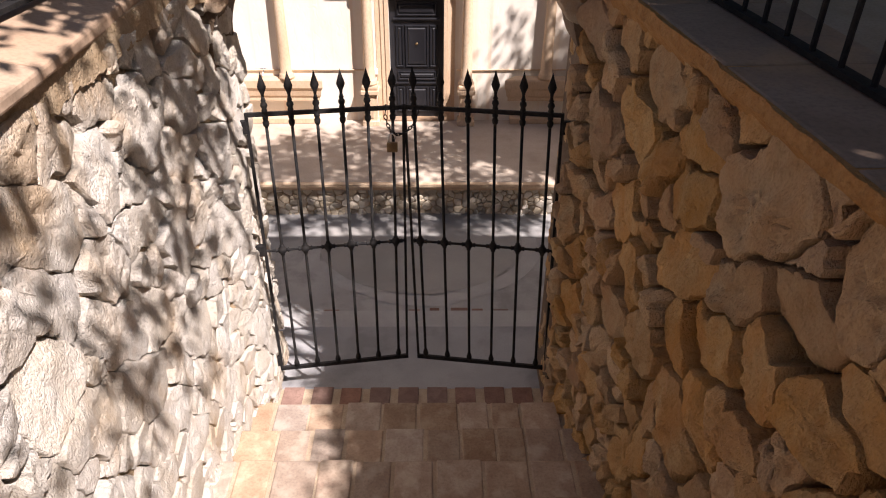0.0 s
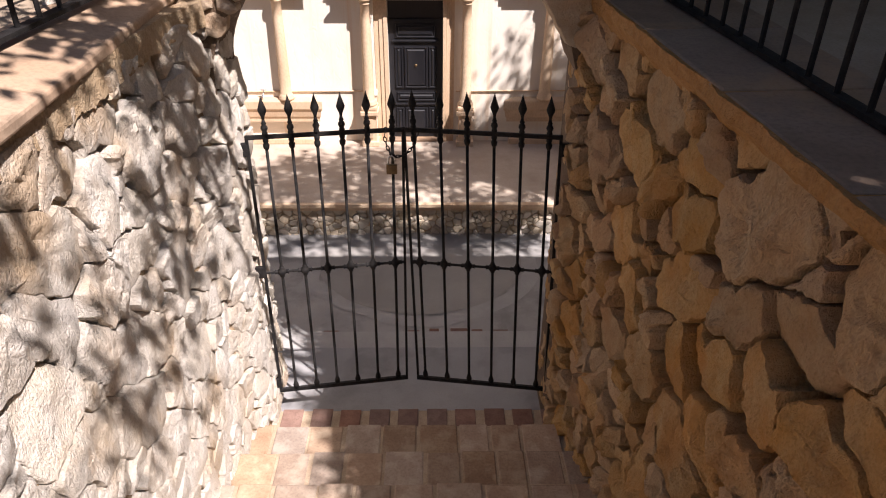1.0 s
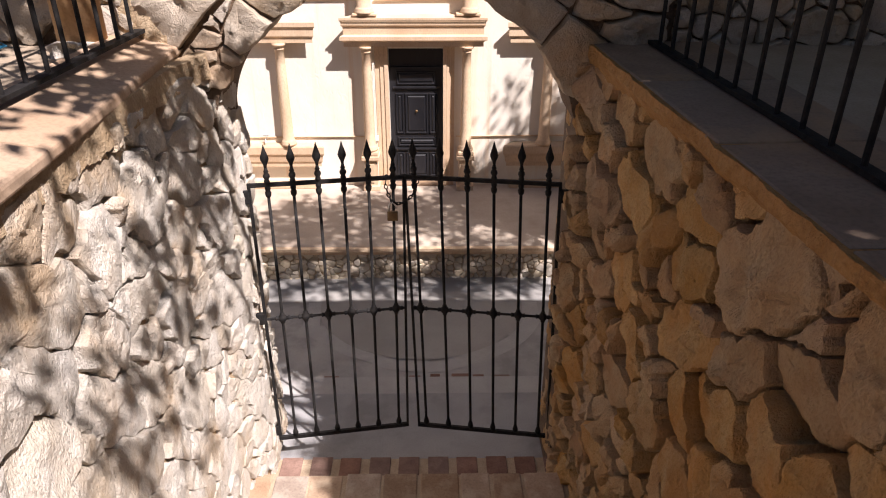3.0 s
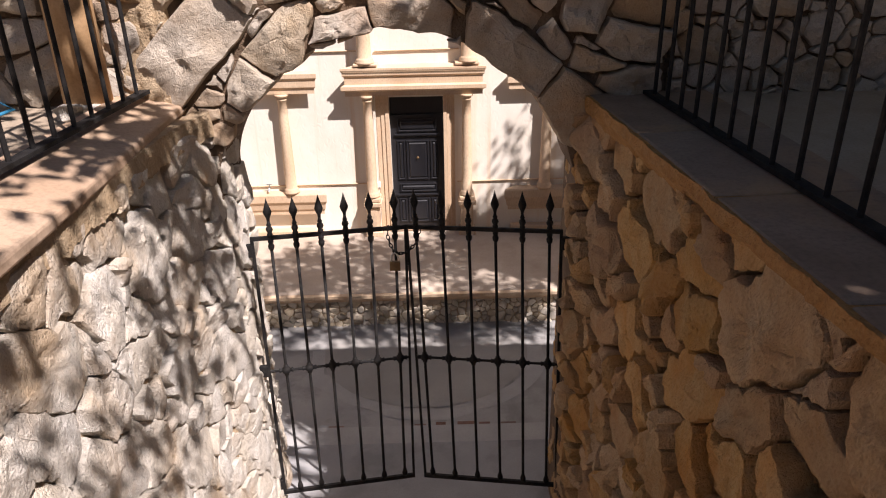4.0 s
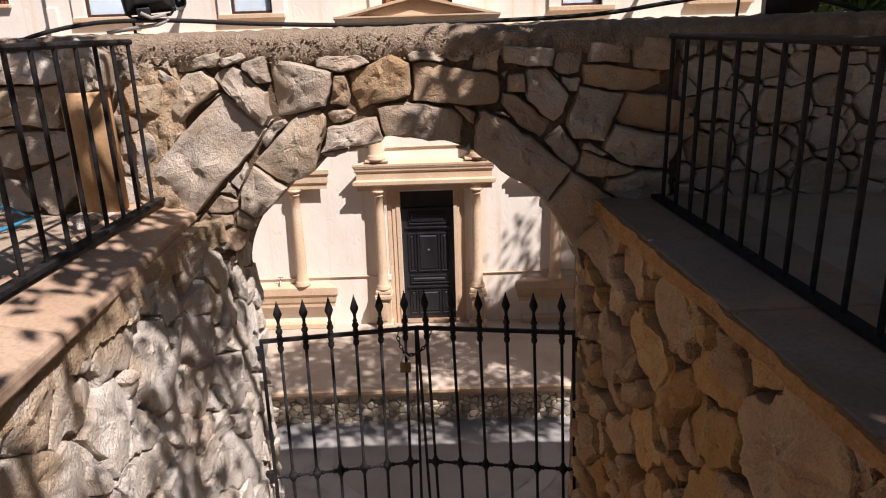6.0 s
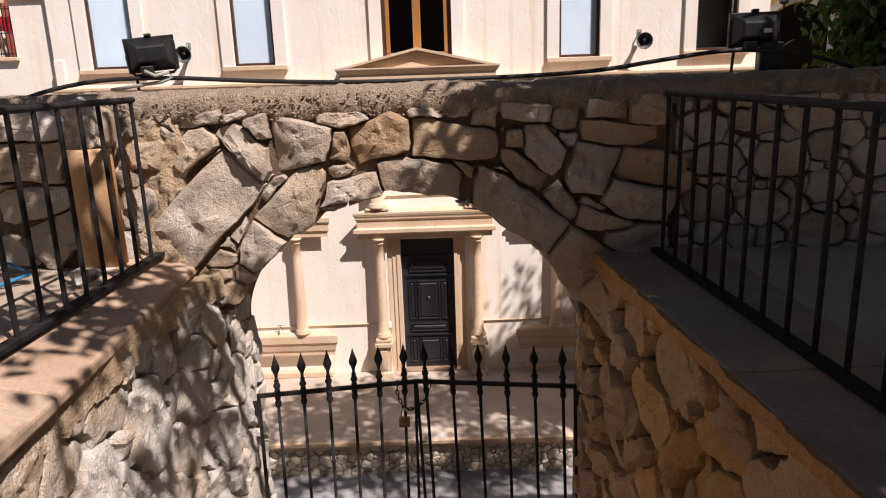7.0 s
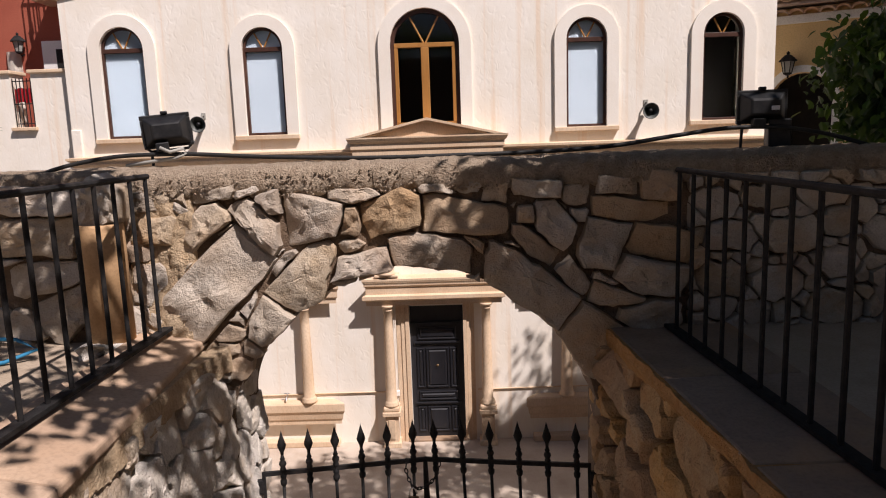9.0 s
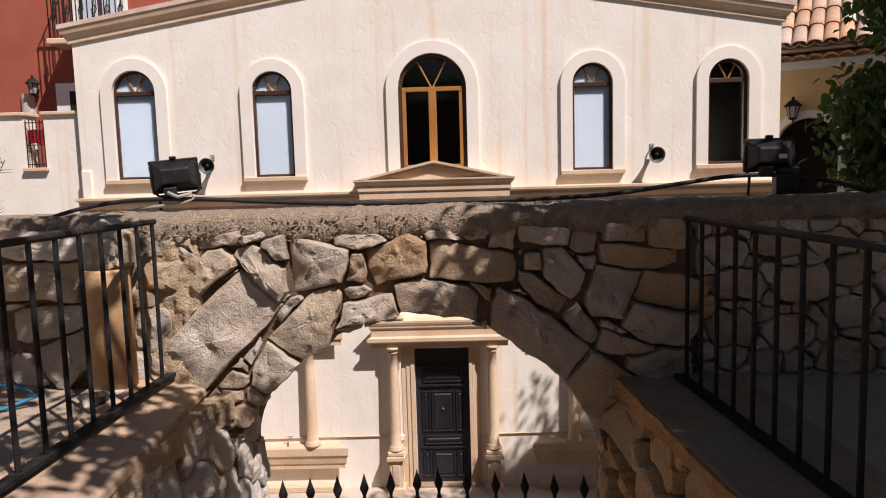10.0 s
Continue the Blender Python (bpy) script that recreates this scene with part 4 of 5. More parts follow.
def barrel(length, r, up=True):
    """A half-round roof tile, narrower at its upper end."""
    bm = bmesh.new()
    n = 8
    ends = []
    for y, k in ((0, 1.0), (length, 0.82)):
        ends.append([[bm.verts.new((q * k * math.cos(math.pi * i / n), y, (0.62 if up else -0.62) * q * k * math.sin(math.pi * i / n))) for i in range(n + 1)] for q in (r, r - 0.018)])
    (a, b), (c, d) = ends
    for i in range(n):
        bm.faces.new((a[i], a[i + 1], c[i + 1], c[i]))
        bm.faces.new((b[i + 1], b[i], d[i], d[i + 1]))
        bm.faces.new((a[i + 1], a[i], b[i], b[i + 1]))
        bm.faces.new((c[i], c[i + 1], d[i + 1], d[i]))
    for i in (0, n):
        bm.faces.new((a[i], c[i], d[i], b[i]))
    me = finish(bm)
    me.materials.append(ROOFTILE)
    return me


tile_up, tile_dn = barrel(0.46, 0.106), barrel(0.46, 0.106, False)
rng = random.Random(8)
for i in range(21):
    for j in range(7):
        for me, dx, dz in ((tile_up, 0.0, 0.06), (tile_dn, 0.1, 0.08)):
            ob = new("roof_tile", me)
            ob.parent = yellow
            ob.matrix_basis = pose(4.93 + 0.20 * i + dx + rng.uniform(-0.008, 0.008), YY - 0.42 + 0.36 * j, 6.44 + dz + 0.29 * j, 38, rng.uniform(-3, 3), rng.uniform(-2, 2))
for i in range(18):
    ob = new("eaves_tile", tile_up)
    ob.parent = yellow
    ob.matrix_basis = pose(4.93 + 0.20 * i, YY - 0.20, 6.33, 0, 0, 0)


# ---- gate ----
def spear(bm, z):
    """Spear head with its turned collars, standing on the top rail."""
    lathe(bm, [(0.012, -0.10), (0.021, -0.085), (0.024, -0.06), (0.016, -0.045), (0.021, -0.035), (0.021, -0.02), (0.013, -0.012), (0.013, 0.012),
               (0.021, 0.02), (0.021, 0.03), (0.016, 0.04), (0.026, 0.062), (0.022, 0.08), (0.014, 0.09), (0.019, 0.10), (0.013, 0.112),
               (0.010, 0.13)], (0, 0, z), 10)
    lathe(bm, [(0.010, 0.125), (0.013, 0.15), (0.028, 0.185), (0.031, 0.20), (0.024, 0.225), (0.011, 0.265), (0.001, 0.305)], (0, 0, z), 8, flat=0.55)
    return bm


def gate_leaf(hinge, meet, first, last, lean, label):
    """One leaf between its hinge and its meeting stile; its x axis runs from the hinge."""
    hx, hy = hinge
    ang = math.degrees(math.atan2(meet[1] - hy, meet[0] - hx))
    length = math.hypot(meet[0] - hx, meet[1] - hy)
    leaf = thing("gate_leaf", label, "gate", "leaves of the iron gate")
    leaf.matrix_basis = pose(hx, hy, 0, 0, 0, ang)
    z0, zm, z1 = 0.075, 1.325, 2.465

    def lp(name, bm, parent, smooth=False):
        """A part of the leaf, racked a little out of square."""
        for v in bm.verts:
            v.co.x += lean * (v.co.z - zm)
        return part(name, bm, IRON, parent, "", smooth)
    lp("top_rail", boxed(-0.012, length, -0.011, 0.011, z1 - 0.016, z1 + 0.016, bevel=0.003), leaf)
    lp("bottom_rail", boxed(0, length, -0.013, 0.013, z0, z0 + 0.038, bevel=0.003), leaf)
    lp("middle_rail", tube(bmesh.new(), [(0, 0, zm), (length, 0, zm)], 0.0105, 8), leaf)
    lp("hinge_stile", boxed(-0.012, 0.012, -0.010, 0.010, z0, z1 + 0.016, bevel=0.003), leaf)
    lp("meeting_stile", boxed(length - 0.02, length, -0.010, 0.010, z0, z1 + 0.016, bevel=0.003), leaf)
    for k in range(6):
        x = first + (length - first - last) * k / 5
        bm = lathe(bmesh.new(), [(0.022, z0 + 0.036), (0.024, z0 + 0.07), (0.016, z0 + 0.10), (0.0115, z0 + 0.115), (0.0115, zm - 0.05), (0.0115, z1 - 0.09)], (0, 0, 0), 10)
        bar = lp("bar", bm, leaf, True)
        bar.location = (x, 0, 0)
        lp("spear_head", spear(bmesh.new(), z1), bar, True)
        kb = bmesh.new()
        lathe(kb, [(0.013, -0.05), (0.019, -0.042), (0.017, -0.032), (0.030, -0.018), (0.034, 0.0), (0.030, 0.018), (0.017, 0.032), (0.019, 0.042), (0.013, 0.05)], (0, 0, zm), 12)
        for s in (-1, 1):
            tube(kb, [(s * 0.03, 0, zm), (s * 0.045, 0, zm), (s * 0.05, 0, zm), (s * 0.056, 0, zm)], [0.016, 0.016, 0.021, 0.012], 8)
        lp("knob", kb, bar, True)
    for z in (z0 + 0.10, zm, z1 - 0.10):
        lp("hinge", boxed(-0.10, -0.004, -0.018, 0.022, z - 0.04, z + 0.06, bevel=0.006), leaf)
    return leaf


gate_leaf((-1.112, 4.85), (0.000, 5.015), 0.132, 0.088, 0.009, "left-hung black wrought iron gate leaf with spear heads")
gate_leaf((1.170, 4.85), (0.035, 5.015), 0.084, 0.078, 0.030, "right-hung black wrought iron gate leaf with spear heads")

# chain and padlock
chain = thing("chain", "rusty steel chain looped round the gate stiles", "chain")
path = [(-0.12, 4.96, 2.50), (-0.13, 4.95, 2.43), (-0.115, 4.95, 2.36), (-0.09, 4.95, 2.30), (-0.05, 4.955, 2.275), (0.0, 4.96, 2.28),
        (0.04, 4.965, 2.31), (0.08, 4.965, 2.36), (0.10, 4.965, 2.43), (0.115, 4.965, 2.50)]
dense = []
for p, q in zip(path, path[1:]):
    d = (Vector(q) - Vector(p)).length
    k = max(1, round(d / 0.03))
    dense += [Vector(p).lerp(Vector(q), i / k) for i in range(k)]
for i, (p, q) in enumerate(zip(dense, dense[1:])):
    mid, d = (p + q) / 2, (q - p).normalized()
    bm = bmesh.new()
    ref = Vector((0, 1, 0)) if i % 2 else d.cross(Vector((0, 1, 0))).normalized()
    tube(bm, [mid + d * 0.021 * math.cos(a) + ref * 0.011 * math.sin(a) for a in [2 * math.pi * k / 10 for k in range(11)]], 0.0042, 5, cap=False)
    part("link", bm, IRON, chain, "", True)
padlock = thing("padlock", "worn brass padlock hanging from the gate chain", "padlock")
part("lock_body", boxed(-0.125, -0.045, 4.935, 4.968, 2.14, 2.215, bevel=0.006), BRASS, padlock)
part("shackle", tube(bmesh.new(), [(-0.085 + 0.026 * math.cos(a), 4.952, 2.24 + 0.045 * math.sin(a)) for a in [math.pi * k / 10 for k in range(11)]] + [(-0.111, 4.952, 2.21)], 0.0065, 8), STEEL, padlock, "", True)


# ---- fences on the copings ----
def fence(x_far, x_near, y_far, y_near, z_base, z_top, step, label):
    f = thing("iron_fence", label, "fence", "low iron fences on the copings")

    def at(y, z, dx=0.0):
        k = (y_far - y) / (y_far - y_near)
        return (x_far + (x_near - x_far) * k + dx, y, z)
    bm = bmesh.new()
    for y0, y1 in ((y_far + 0.12, y_near),):
        v = []
        for y in (y0, y1):
            x = at(y, 0)[0]
            v.append([bm.verts.new((x + dx, y, z_base + dz)) for dx, dz in ((-0.03, 0), (0.03, 0), (0.03, 0.022), (-0.03, 0.022))])
        for k in range(4):
            bm.faces.new((v[0][k], v[0][(k + 1) % 4], v[1][(k + 1) % 4], v[1][k]))
        bm.faces.new(v[0]), bm.faces.new(v[1])
    part("base_rail", bm, IRON, f)
    part("top_rail", tube(bmesh.new(), [at(y_far + 0.03, z_top), at(y_near, z_top)], 0.017, 8), IRON, f)
    n = int((y_far - y_near) / step)
    for k in range(n + 1):
        y = y_far - k * step
        part("bar", tube(bmesh.new(), [at(y, z_base + 0.02), at(y, z_top)], 0.0125, 8), IRON, f)
    return f


fence(-1.545, -1.65, 4.45, 0.0, 3.585, 4.545, 0.192, "low black iron fence on the pale wall coping")
fence(1.565, 1.83, 4.40, 0.0, 3.525, 4.487, 0.199, "low black iron fence on the shaded wall coping")

# ---- upright clay pipe, hose, garden things ----
pipe = bmesh.new()
prof = [(0.136, 0.0), (0.132, 0.70), (0.127, 0.72), (0.108, 0.72), (0.108, 0.05)]
lathe(pipe, prof, (-1.825, 4.42, GARDEN + 0.06), 28)
tagged(part("clay_pipe", pipe, CLAY, None, "", True), "upright orange clay pipe standing by the arch wall", "clay pipe")
rng = random.Random(21)
me = stone_mesh(rng, [(-0.17, -0.13), (0.15, -0.12), (0.18, 0.08), (0.02, 0.16), (-0.15, 0.10)], lambda a, b, h: (-1.805 + a * 0.8, 4.42 - h * 0.9, 4.395 + b), 0.0, 0.10, 0.12, PALE)
tagged(new("loose_stone", me), "pale rough stone lying on the clay pipe", "stone")
me = stone_mesh(rng, [(-0.17, -0.02), (0.17, -0.03), (0.19, 0.03), (0.02, 0.06), (-0.18, 0.05)], lambda a, b, h: (-1.825 + a * 0.8, 4.40 - h, GARDEN + 0.03 + b), 0.0, 0.16, 0.16, PALE)
tagged(new("loose_stone", me), "flat pale stone under the clay pipe", "stone")
hose = bmesh.new()
tube(hose, [(-2.9, 4.2, 3.62), (-2.55, 4.22, 3.66), (-2.3, 4.25, 3.64), (-2.2, 4.28, 3.57), (-2.35, 4.2, 3.52), (-2.6, 4.05, 3.515), (-2.9, 3.9, 3.515)], 0.012, 8)
tagged(part("garden_hose", hose, HOSE, None, "", True), "blue plastic garden hose lying by the wall", "hose")


# ---- floodlights, cable, loudspeakers ----
def floodlight(x, y, z, yaw, roll, sticker):
    fl = thing("floodlight", "black halogen floodlight on a short bracket on the wall", "floodlight", "floodlights on the arch wall")
    fl.matrix_basis = pose(x, y, z, 0, roll, yaw) @ Matrix.Scale(0.88, 4)
    bm = bmesh.new()
    v = [bm.verts.new(p) for p in ((-0.16, -0.02, -0.11), (0.16, -0.02, -0.11), (0.16, -0.02, 0.105), (-0.16, -0.02, 0.105),
                                   (-0.10, -0.13, -0.06), (0.10, -0.13, -0.06), (0.10, -0.13, 0.05), (-0.10, -0.13, 0.05))]
    for q in ((0, 1, 2, 3), (7, 6, 5, 4), (0, 4, 5, 1), (1, 5, 6, 2), (2, 6, 7, 3), (3, 7, 4, 0)):
        bm.faces.new([v[i] for i in q])
    bmesh.ops.bevel(bm, geom=bm.edges[:], offset=0.012, segments=2, affect="EDGES", profile=0.5)
    part("housing", bm, BLACKMETAL, fl)
    bm = bmesh.new()
    for x0, x1, z0, z1 in ((-0.175, 0.175, 0.085, 0.12), (-0.175, 0.175, -0.125, -0.095), (-0.175, -0.15, -0.095, 0.085), (0.15, 0.175, -0.095, 0.085)):
        box(bm, x0, x1, -0.02, 0.025, z0, z1, bevel=0.006)
    part("front_frame", bm, BLACKMETAL, fl)
    part("front_glass", boxed(-0.15, 0.15, 0.0, 0.006, -0.095, 0.085), GREYPLASTIC, fl)
    part("top_catch", boxed(-0.025, 0.025, -0.03, 0.02, 0.118, 0.142, bevel=0.008), BLACKMETAL, fl)
    part("junction_box", boxed(-0.09, 0.0, -0.14, -0.06, -0.15, -0.085, bevel=0.008), BLACKMETAL, fl)
    part("bracket", tube(bmesh.new(), [(-0.17, 0, 0), (-0.165, 0.0, -0.11), (-0.13, 0.0, -0.145), (0.13, 0.0, -0.145), (0.165, 0.0, -0.11), (0.17, 0, 0)], 0.011, 6), BLACKMETAL, fl)
    part("stand", tube(bmesh.new(), [(-0.13, 0, -0.14), (-0.14, 0, (z_wall - z) / 0.88)], 0.011, 6), BLACKMETAL, fl)
    if sticker:
        part("ballast_box", boxed(0.04, 0.20, -0.06, 0.06, (z_wall - z) / 0.88, -0.09, bevel=0.012), BLACKMETAL, fl)
        part("sticker", boxed(0.03, 0.085, -0.148, -0.144, -0.03, 0.0), LABELWHITE, fl, "small white type label")
    return fl


z_wall = 4.55
floodlight(-1.60, 4.98, 4.82, 20, -5, False)
floodlight(2.27, 4.98, 4.845, -8, 0, True)
pts = [(-3.4, 4.62, 3.9), (-2.95, 4.66, 4.18), (-2.45, 4.75, 4.52), (-2.0, 4.85, 4.65), (-1.5, 4.88, 4.665), (-0.95, 4.9, 4.63), (-0.4, 4.9, 4.605), (0.1, 4.9, 4.60),
       (0.8, 4.9, 4.605), (1.27, 4.9, 4.625), (1.67, 4.9, 4.675), (2.03, 4.9, 4.715), (2.38, 4.88, 4.705), (2.74, 4.85, 4.63), (3.1, 4.72, 4.47), (3.6, 4.66, 4.2)]
smoothp = []
for i in range(len(pts) - 1):
    p0, p1, p2, p3 = (Vector(pts[max(0, min(len(pts) - 1, i + k))]) for k in (-1, 0, 1, 2))
    for k in range(5):
        t = k / 5
        smoothp.append(0.5 * (2 * p1 + (p2 - p0) * t + (2 * p0 - 5 * p1 + 4 * p2 - p3) * t * t + (3 * p1 - 3 * p2 + p3 - p0) * t ** 3))
tagged(part("power_cable", tube(bmesh.new(), smoothp, 0.014, 8), RUBBER, None, "", True), "thick black power cable laid along the wall top", "cable")
tagged(part("lamp_lead", tube(bmesh.new(), [(-1.60, 4.84, 4.71), (-1.54, 4.85, 4.68), (-1.46, 4.87, 4.70), (-1.44, 4.88, 4.67), (-1.52, 4.88, 4.64), (-1.7, 4.88, 4.62), (-1.85, 4.9, 4.60)], 0.012, 8), GREYPLASTIC, None, "", True),
       "grey cable lead under the floodlight", "cable")


def horn(x, z):
    h = thing("horn_loudspeaker", "small grey horn loudspeaker on the house front", "loudspeaker", "horn loudspeakers")
    h.matrix_basis = pose(x, FY, z, 0, 0, 0)
    bm = lathe(bmesh.new(), [(0.028, 0.0), (0.03, 0.06), (0.045, 0.12), (0.075, 0.18), (0.108, 0.22), (0.112, 0.225), (0.104, 0.222), (0.07, 0.17), (0.04, 0.11), (0.02, 0.06)], (0, 0, 0), 20)
    bmesh.ops.transform(bm, matrix=pose(0, -0.05, 0, 96), verts=bm.verts)
    part("bell", bm, HORNGREY, h, "", True)
    bm = lathe(bmesh.new(), [(0.005, 0.16), (0.028, 0.165), (0.034, 0.185), (0.02, 0.21), (0.004, 0.215)], (0, 0, 0), 12)
    bmesh.ops.transform(bm, matrix=pose(0, -0.05, 0, 96), verts=bm.verts)
    part("driver_cap", bm, BLACKMETAL, h, "", True)
    part("bracket", tube(bmesh.new(), [(0, 0, 0.1), (0, -0.08, 0.11), (0, -0.10, 0.02)], 0.012, 6), GREYPLASTIC, h)
    part("wall_plate", boxed(-0.03, 0.03, -0.012, 0.0, 0.06, 0.14), GREYPLASTIC, h)


horn(-3.22, 5.02)
horn(3.02, 5.0)


# ---- trees ----
def leaves(rng, blobs, count, size, stretch=1.0, droop=0.35):
    """A crown of single folded leaves gathered in clumps; blobs are (x, y, z, radius, weight)."""
    verts, faces = [], []
    weights = [b[4] for b in blobs]
    for _ in range(count // 12):
        x, y, z, r, _w = rng.choices(blobs, weights)[0]
        while True:
            d = Vector((rng.uniform(-1, 1), rng.uniform(-1, 1), rng.uniform(-1, 1)))
            if 0.1 < d.length < 1:
                break
        c = Vector((x, y, z)) + Vector((d.x * r, d.y * r, d.z * r * 0.55))
        for _k in range(12):
            p = c + Vector((rng.gauss(0, 0.13), rng.gauss(0, 0.13), rng.gauss(0, 0.10)))
            a = Vector((rng.gauss(0, 1), rng.gauss(0, 1), rng.gauss(-droop, 0.5))).normalized()
            s = a.cross(Vector((rng.gauss(0, 0.5), rng.gauss(0, 0.5), 1))).normalized()
            n = s.cross(a)
            L = size * rng.uniform(0.7, 1.3)
            W = L * 0.24 * stretch
            i = len(verts)
            verts += [p, p + a * L * 0.22 + s * W * 0.8 + n * L * 0.05, p + a * L * 0.55 + s * W * 0.9 + n * L * 0.06, p + a * L - n * L * 0.10,
                      p + a * L * 0.55 - s * W * 0.9 + n * L * 0.06, p + a * L * 0.22 - s * W * 0.8 + n * L * 0.05, p + a * L * 0.5 - n * L * 0.02]
            faces += [(i + k, i + (k + 1) % 6, i + 6) for k in range(6)]
    me = bpy.data.meshes.new("leaves")
    me.from_pydata([tuple(v) for v in verts], [], faces)
    me.materials.append(LEAF)
    return me


def tree(rng, base, fork, limbs, blobs, count, size, label, r=0.16, stretch=1.0, droop=0.35):
    t = thing("tree", label, "tree", "trees shading the steps")
    b, f = Vector(base), Vector(fork)
    n = 8
    pts = [b.lerp(f, k / n) + Vector((0.05 * math.sin(k * 1.3), 0.05 * math.cos(k * 0.9), 0)) for k in range(n + 1)]
    part("trunk", tube(bmesh.new(), pts, [r * (1.25 if k == 0 else 1 - 0.45 * k / n) for k in range(n + 1)], 10), BARK, t, "", True)
    for e in limbs:
        e = Vector(e)
        k5 = 6
        lp = [f.lerp(e, k / k5) + Vector((0, 0, 0.25 * math.sin(math.pi * k / k5))) + Vector((rng.uniform(-0.06, 0.06), rng.uniform(-0.06, 0.06), 0)) for k in range(k5 + 1)]
        part("limb", tube(bmesh.new(), lp, [r * 0.5 * (1 - 0.8 * k / k5) for k in range(k5 + 1)], 7), BARK, t, "", True)
    crown = new("crown", leaves(rng, blobs, count, size, stretch, droop))
    crown.parent = t
    return t


CANOPY = [(0.6, 2.1, 7.1, 0.6, 0.3), (3.85, 0.2, 7.2, 0.7, 2.6), (3.85, 1.2, 7.2, 0.75, 2.6), (3.75, 2.2, 7.2, 0.8, 2.6), (3.75, -0.7, 7.2, 0.6, 1.6), (4.9, 0.9, 7.2, 0.9, 2.0), (4.8, 2.2, 7.3, 0.9, 2.4), (2.95, 2.9, 7.2, 0.6, 1.5),
          (3.9, 2.9, 7.3, 0.7, 2.0), (4.9, 2.9, 7.3, 0.7, 1.8), (-0.9, 2.9, 7.1, 0.6, 0.5), (2.1, 2.9, 7.2, 0.6, 0.5), (0.9, -0.4, 7.1, 0.6, 0.07), (1.0, 0.5, 7.1, 0.6, 0.09), (1.0, 1.4, 7.1, 0.7, 0.19), (1.7, 0.3, 7.1, 0.5, 0.05),
          (0.6, 2.1, 7.1, 0.6, 0.17), (0.0, 1.6, 7.1, 0.5, 0.14), (2.2, 5.4, 7.2, 0.8, 0.95), (3.2, 5.6, 7.2, 0.8, 1.0), (4.2, 5.65, 7.2, 0.75, 0.85), (5.2, 5.6, 7.2, 0.75, 0.85), (4.4, 6.5, 7.2, 0.5, 0.5), (5.3, 6.5, 7.2, 0.5, 0.5),
          (2.3, 4.5, 7.2, 0.6, 0.3), (3.3, 4.4, 7.2, 0.6, 0.42), (4.4, 4.4, 7.2, 0.6, 0.55), (5.2, 4.4, 7.2, 0.5, 0.4)]
tree(random.Random(5), (5.2, 0.4, GARDEN), (4.6, 1.5, 6.1), [(3.0, 2.3, 7.2), (3.8, 0.6, 7.2), (4.0, 2.7, 7.3), (1.1, 1.8, 7.1), (4.2, 5.4, 7.2), (5.0, 2.8, 7.3), (-0.6, 2.8, 7.1)],
     CANOPY, 34000, 0.13, "leafy garden tree spreading over the steps", 0.17)
STREET = [(4.84, 6.78, 6.25, 0.87, 3.0), (4.46, 6.78, 5.25, 0.75, 2.4), (6.1, 6.9, 6.8, 1.12, 2.4), (5.84, 6.78, 5.43, 1.0, 2.4), (5.6, 7.03, 7.68, 0.62, 0.3), (4.21, 6.72, 4.78, 0.43, 0.8),
          (7.1, 6.9, 5.8, 1.12, 1.6), (4.7, 7.3, 7.3, 0.4, 0.08)]
tree(random.Random(6), (6.6, 7.1, -0.28), (6.05, 6.95, 4.56), [(4.7, 6.75, 6.1), (6.9, 6.9, 6.0), (5.5, 7.0, 7.5), (4.3, 6.75, 5.1)],
     STREET, 21000, 0.105, "street tree with hanging dark green leaves", 0.18, 1.35, 1.1)

shrub = thing("shrub", "sparse grey-green needle shrub beyond the wall", "shrub")
rng = random.Random(3)
for k in range(7):
    bm = bmesh.new()
    x, y, z = -4.6 + rng.uniform(-0.2, 0.25), 7.4 + rng.uniform(-0.2, 0.2), 4.4
    e = Vector((x + rng.uniform(-0.25, 0.5), y, 4.75 + rng.uniform(0, 0.35)))
    tube(bm, [(-4.7, 7.4, ground_z(7.4)), (x, y, 3.6), (x, y, z), tuple(e)], [0.012, 0.01, 0.008, 0.003], 5)
    for j in range(26):
        p = Vector((x, y, z)).lerp(e, j / 26)
        d = Vector((rng.uniform(-1, 1), rng.uniform(-0.6, 0.6), rng.uniform(0, 0.9))).normalized() * 0.12
        tube(bm, [p, p + d], [0.004, 0.001], 4)
    part("branch", bm, LEAF, shrub)


# ---- pieces of walls, copings and steps ----
rng = random.Random(11)


def coping(name, mat, edge, back, y0, y1, z0, z1, z2, piece, label):
    c = thing(name, label, "coping", "", "structure")
    y = y1
    while y > y0:
        ln = piece * rng.uniform(0.85, 1.15)
        a, b = max(y0, y - ln + 0.006), y
        bm = bmesh.new()
        e = [edge(a), edge(b)]
        v = []
        for yy, xx in ((a, e[0]), (b, e[1])):
            dx = rng.uniform(-0.004, 0.004)
            v.append([bm.verts.new(p) for p in ((xx + dx, yy, z0 + rng.uniform(-0.012, 0.004)), (xx + dx, yy, z1 + rng.uniform(-0.004, 0.004)), (back(yy), yy, z2), (back(yy), yy, z0 - 0.004))])
        for k in range(4):
            bm.faces.new((v[0][k], v[0][(k + 1) % 4], v[1][(k + 1) % 4], v[1][k]))
        bm.faces.new(v[0]), bm.faces.new(v[1][::-1])
        bmesh.ops.bevel(bm, geom=bm.edges[:], offset=0.014, segments=2, affect="EDGES", profile=0.5)
        part("coping_slab", bm, mat, c)
        y -= ln
    return c


coping("coping_west", TILECAP, west_edge, lambda y: -1.72, -4, 4.63, 3.442, 3.50, 3.58, 0.95, "reddish clay slabs on the pale wall")
